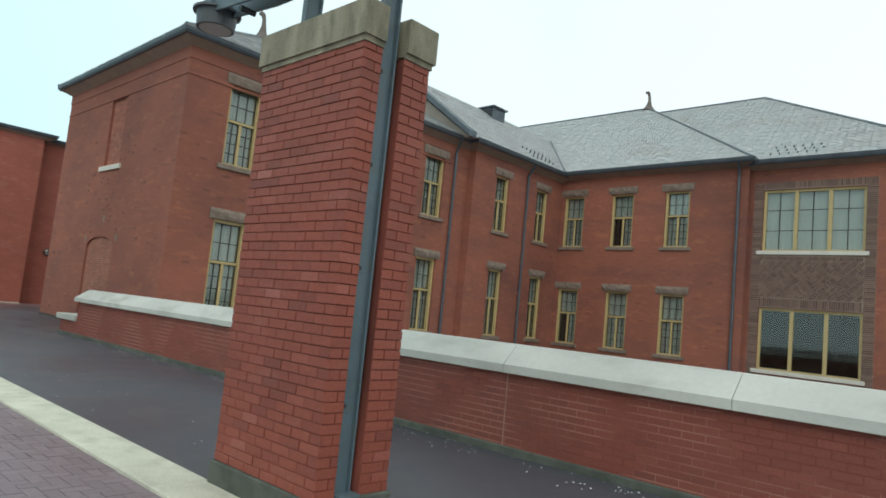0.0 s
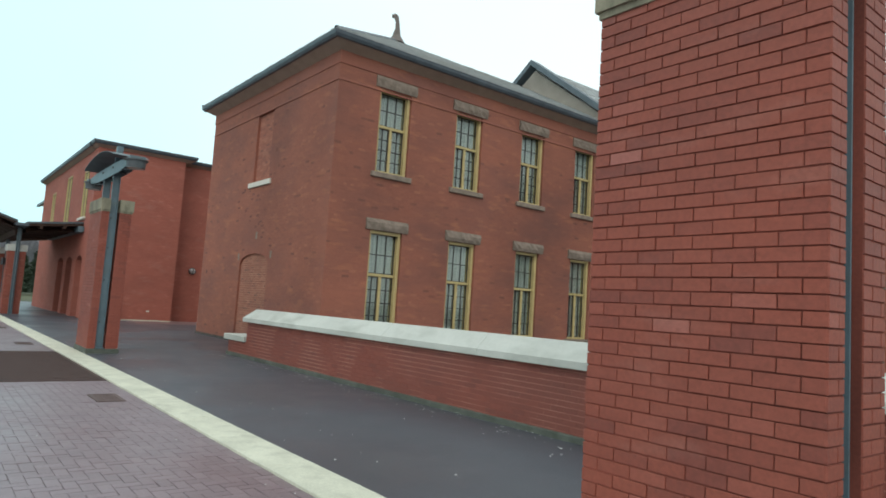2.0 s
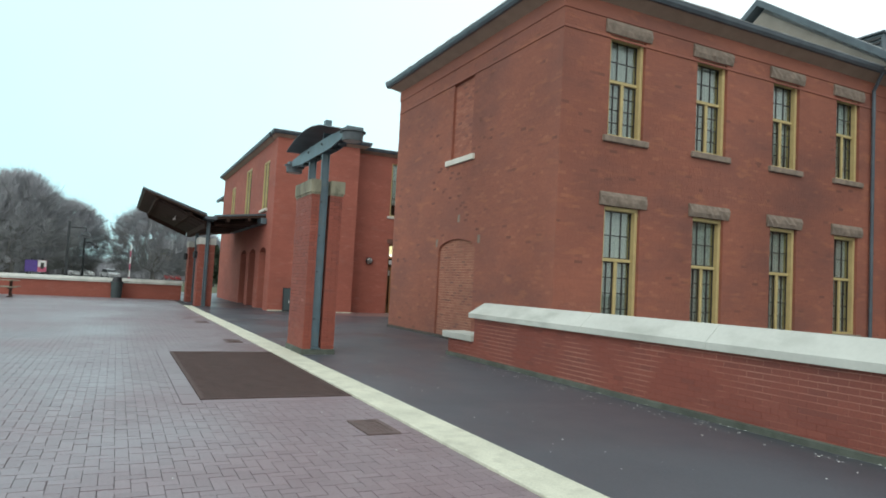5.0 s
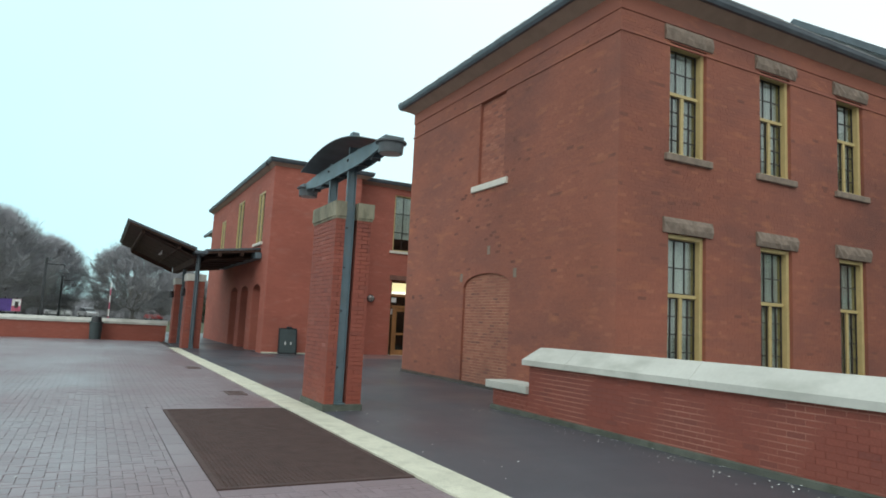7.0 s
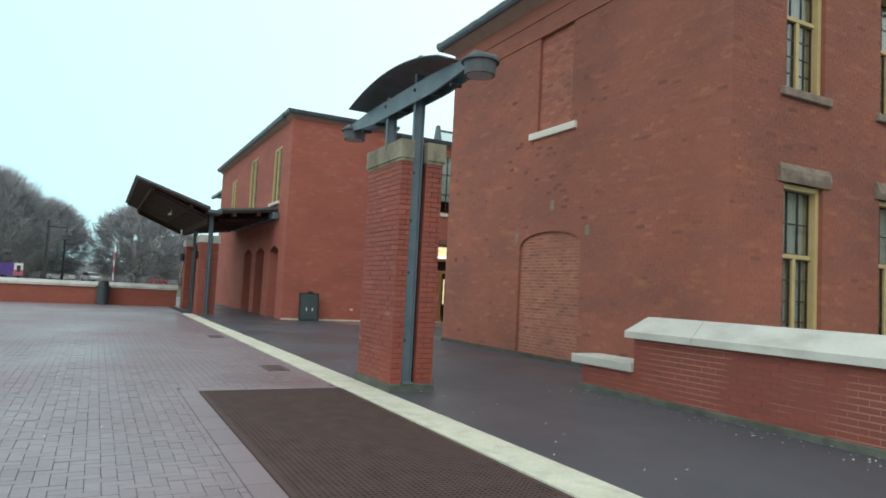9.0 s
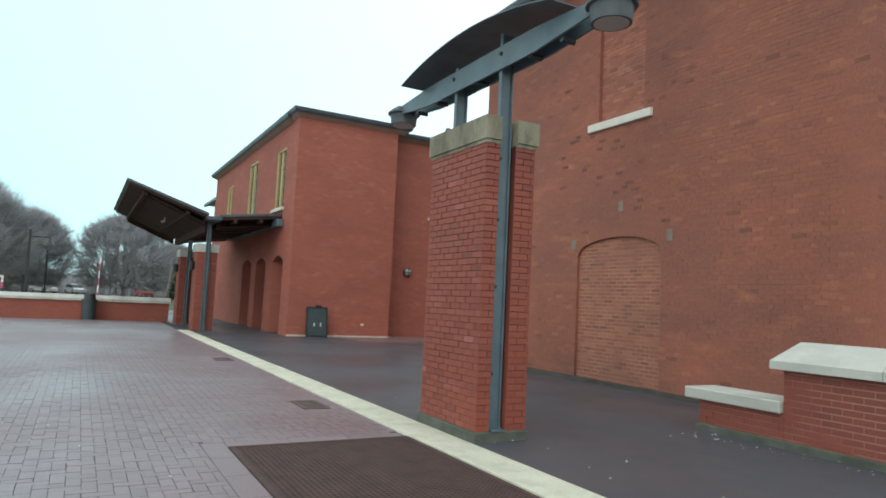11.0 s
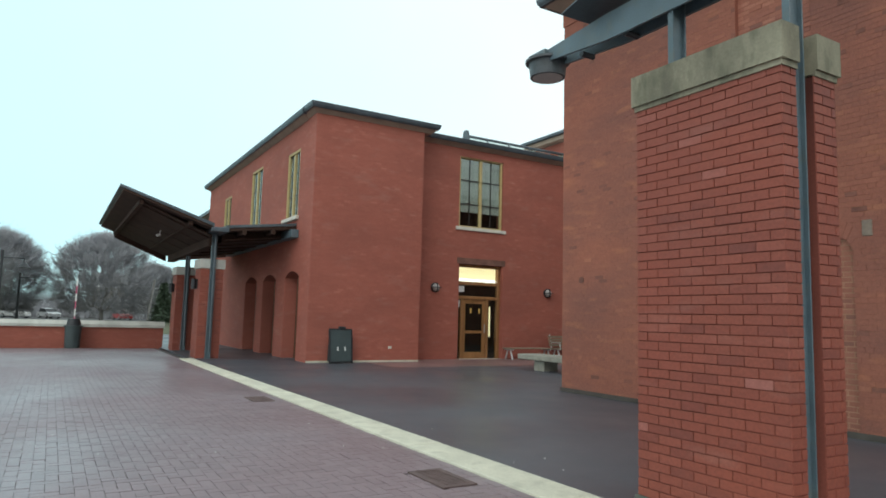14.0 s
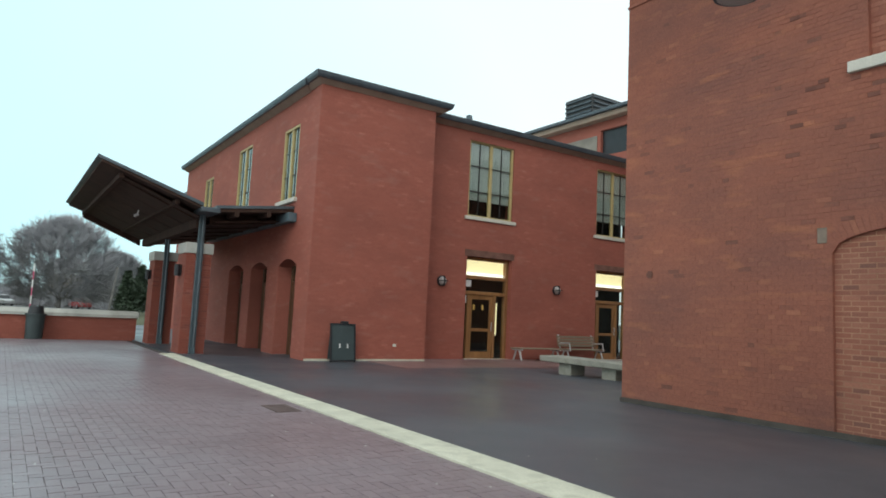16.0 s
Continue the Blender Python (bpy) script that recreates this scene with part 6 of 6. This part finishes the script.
car(-126, -5.6, 35, M_WHITE, "white car parked on the street")
car(-127, -12, 10, M_CHROME, "silver car parked on the street")
car(-126, 8.0, 12, M_RED, "red car parked on the street")
car(-127, -1.5, 20, M_CHROME, "silver car parked by the trees")
car(-126, -22, 90, M_BLACK, "dark car parked on the street")
for y, hw, mt, lb in ((-7.75, 0.4, M_PINK, "white and pink street sign on a post"), (-8.75, 0.58, M_PURPLE, "purple street banner on a post")):
    sg = thing("street_sign", (-88, y, 0), lb, "sign")
    part("post", cyls(((-88, y, -0.05), (-88, y, 2.2), 0.05), seg=8), M_BLACK, sg)
    part("panel", boxes((-87.94, y - hw, 0.75, -87.88, y + hw, 2.0), bevel=0.01), mt, sg)
    if mt is M_PINK:
        part("top_field", boxes((-87.878, y - hw + 0.02, 1.3, -87.87, y + hw - 0.02, 1.98)), M_WHITE, sg, "white upper field")
        part("motif", boxes((-87.868, y - 0.14, 1.1, -87.86, y + 0.18, 1.75)), M_LEAD, sg, "dark blurred motif")


def far_house(x, y, w, d, h, material, label):
    hs = thing("house", (x, y, 0), label, "house", "far houses")
    m = side(x + d / 2, y - w / 2, "E")
    holes = [(a, a + 0.9, z, z + 1.3) for a in (1.0, w - 1.9) for z in (0.9, 3.6) if z + 1.4 < h]
    wall("wall", hs, m, w, -0.05, h, 0.3, holes, material)
    part("back_wall", boxes((x - d / 2, y - w / 2, -0.05, x + d / 2 - 0.31, y + w / 2, h)), material, hs)
    for a, b, c, e in holes:
        part("window", boxes((a, 0.1, c, b, 0.14, e)), M_BLACK, hs, "dark window", m)
    hip_roof("roof", hs, x - d / 2 - 0.4, y - w / 2 - 0.4, x + d / 2 + 0.4, y + w / 2 + 0.4, h, h + 2.6, M_SLATE, "y", False, False)


far_house(-150, 9.5, 9, 8, 5.4, M_STUCCO, "pale grey house behind the trees")
far_house(-152, -26, 11, 9, 5.6, M_BRICK_NEW, "brick house behind the trees")

# ---- bricks of the two near piers: faces to the walk piece by piece, the rest joined ----
def brick_box(w):
    return lambda: boxes((0, 0, 0, w, 0.03, COURSE - 0.0065), bevel=0.0025)


rnd = random.Random(21)
for (x0, y0, x1, y1, lift), ob in zip(PIERS, PIER_OBS):
    m = side(x0, y0, "S")
    for a, b, c, d in brick_rows(x1 - x0, 0.13 + lift, 3.09 + lift, [], 0.0065):
        w = round(b - a, 3)
        put("brick", shared(f"brick{w}", brick_box(w), M_BRICK_PIER), ob, m @ Matrix.Translation((a, rnd.uniform(-0.003, 0.002), c + rnd.uniform(-0.0012, 0.0012))))
    mE_ = side(x1, y0, "E")
    brick_skin("brickwork", ob, mE_, brick_rows(0.16, 0.13 + lift, 3.09 + lift, [], 0.006) + [(a + 0.36, b + 0.36, c, d) for a, b, c, d in brick_rows(0.25, 0.13 + lift, 3.09 + lift, [], 0.006)], M_BRICK_PIER, seed=41)
    brick_skin("brickwork", ob, side(x1, y1, "N"), brick_rows(x1 - x0, 0.13 + lift, 3.09 + lift, [], 0.006), M_BRICK_PIER, seed=42)
    brick_skin("brickwork", ob, side(x0, y1, "W"), brick_rows(y1 - y0, 0.13 + lift, 3.09 + lift, [], 0.006), M_BRICK_PIER, seed=43)

# ---- low wall: the stretch opposite the first pier piece by piece ----
mL = side(LW_X0, LW_Y0, "S")
rows = brick_rows(LW_X1 - LW_X0, 0.1, LW_TOP - 0.0, [], 0.009, perpend=0.005)
near = [r for r in rows if 6.2 < r[0] < 11.3]
rest = [r for r in rows if not 6.2 < r[0] < 11.3]
for a, b, c, d in near:
    w = round(b - a, 3)
    put("brick", shared(f"wbrick{w}", lambda: boxes((0, 0, 0, w, 0.03, COURSE - 0.009), bevel=0.0015), M_BRICK_WALL), low_wall, mL @ Matrix.Translation((a, rnd.uniform(-0.001, 0.001), c)))
brick_skin("brickwork", low_wall, mL, rest, M_BRICK_WALL, seed=51)
brick_skin("brickwork", low_wall, side(LW_X0, LW_Y1, "W"), brick_rows(LW_Y1 - LW_Y0, 0.1, LW_TOP, [], 0.009), M_BRICK_WALL, seed=52)
brick_skin("brickwork", low_wall, side(-17.68, LW_Y0, "S"), brick_rows(-LW_X0 * -1 + 17.68, 0.1, 0.42, [], 0.009), M_BRICK_WALL, seed=53)
brick_skin("brickwork", low_wall, side(-17.68, LW_Y1, "W"), brick_rows(LW_Y1 - LW_Y0, 0.1, 0.42, [], 0.009), M_BRICK_WALL, seed=54)

# ---- plaza pavers ----
PW, PL, PJ = 0.1, 0.2, 0.0025
pits = [(-18.72, 0.15, -13.36, 2.2)] + [(gx - 0.32, 1.64, gx + 0.32, 1.98) for gx in (-11.8, -20.65, -26.6)]


def paver_cells(x0, y0, x1, y1):
    """Herringbone laid square to the edging strip: (x, y, turned) of each paver's lower corner."""
    out = []
    for i in range(int((x1 - x0) / PW)):
        for j in range(int((y1 - y0) / PW)):
            k = (i - j) % 4
            if k not in (0, 3):
                continue
            x, y = x0 + i * PW, y1 - 0.004 - int((y1 - y0) / PW) * PW + j * PW
            w, h = (PL, PW) if k == 0 else (PW, PL)
            box_ = [x, y, x + w - PJ, min(y + h, y1) - PJ]
            for a, b, c, d in pits:
                if box_[2] <= a or box_[0] >= c or box_[3] <= b or box_[1] >= d:
                    continue
                cut = min((box_[2] - a, 2, a - PJ), (c - box_[0], 0, c + PJ), (box_[3] - b, 3, b - PJ), (d - box_[1], 1, d + PJ))
                box_[cut[1]] = cut[2]
            if box_[2] - box_[0] > 0.015 and box_[3] - box_[1] > 0.015:
                out.append((*box_, k == 3))
    return out


cells = paver_cells(-43.0, -7.0, 4.0, 2.196)
stretch = lambda x, y: -16.3 < x < -13.7 and -1.9 < y < 0.2
jit = np.random.RandomState(6)
paver_me = shared("paver", lambda: boxes((0.0, 0.0, -0.02, PL - PJ, PW - PJ, 0.0), bevel=0.003), M_PAVER)
count = 0
V, F = [], []
for x, y, a, b, turned in cells:
    z = jit.uniform(-0.0015, 0.0015)
    slip = jit.uniform(0, 0.006, 2) if jit.uniform() < 0.16 else (0.0, 0.0)
    if stretch(x, y) and count < 300 and abs((a - x) * (b - y) - (PL - PJ) * (PW - PJ)) < 1e-6:
        count += 1
        m = Matrix.Translation((x, y, z))
        put("paver", paver_me, plaza, m @ Matrix(((0, 1, 0, 0), (1, 0, 0, 0), (0, 0, 1, 0), (0, 0, 0, 1))) if turned else m)
        continue
    k, e = len(V), 0.0015
    a, b = a - slip[0], b - slip[1]
    V += [(x + e, y + e, z), (a - e, y + e, z), (a - e, b - e, z), (x + e, b - e, z), (x, y, -0.008), (a, y, -0.008), (a, b, -0.008), (x, b, -0.008)]
    F += [(k, k + 1, k + 2, k + 3), (k, k + 4, k + 5, k + 1), (k + 1, k + 5, k + 6, k + 2), (k + 2, k + 6, k + 7, k + 3), (k + 3, k + 7, k + 4, k)]
me = bpy.data.meshes.new("paver_field")
me.from_pydata(V, [], F)
me.materials.append(M_PAVER)
put("paver_field", me, plaza)["kind"] = "stuff"
# border slabs round the large grate
border = []
for i in range(9):
    a = -18.72 + i * 5.36 / 9
    border.append((a + 0.002, 0.156, a + 5.36 / 9 - 0.002, 0.367))
for i in range(3):
    a = 0.37 + i * 0.6
    border += [(-18.72, a + 0.002, -18.503, a + 0.598), (-13.577, a + 0.002, -13.363, a + 0.598)]
for a, b, c, e in border:
    put("border_slab", shared(f"border{c - a:.2f}{e - b:.2f}", lambda: boxes((0, 0, -0.02, c - a, e - b, 0.001), bevel=0.004), M_PAVER), plaza, Matrix.Translation((a, b, 0)))
part("outer_paving", boxes((-43.2, -30, -0.05, 14, -6.8, -0.004), (3.9, -6.8, -0.05, 14, 2.186, -0.004)), M_PAVER, plaza)

# ---- small pale litter and leaf bits on the ground ----
rl = random.Random(77)
V, F = [], []
for i in range(1000):
    if i < 170:
        x, y, z = rl.uniform(-34, 2), rl.uniform(-4, 2.1), 0.002
    elif i < 330:
        x, y, z = rl.uniform(-24, 2), rl.uniform(2.7, 5.5), 0.036
    elif i < 630:
        x, y, z = rl.uniform(-17.5, 3), 5.56 - abs(rl.gauss(0, 0.3)), 0.075
    else:
        x, y, z = rl.uniform(-25, -17), 7.3 - abs(rl.gauss(0, 0.35)), 0.05
    s, t = rl.uniform(0.005, 0.013), rl.uniform(0, 3.1)
    k = len(V)
    for q in range(5):
        a = t + q * 1.2566
        V.append((x + s * math.cos(a) * (1 + 0.5 * (q % 2)), y + s * math.sin(a), z + 0.001))
    V.append((x, y, z + 0.007))
    F += [(k + q, k + (q + 1) % 5, k + 5) for q in range(5)]
me = bpy.data.meshes.new("ground_litter")
me.from_pydata(V, [], F)
me.materials.append(M_WHITE)
tagged(put("ground_litter", me, None), "scattered pale specks of litter on the paving", "litter", kind="stuff")
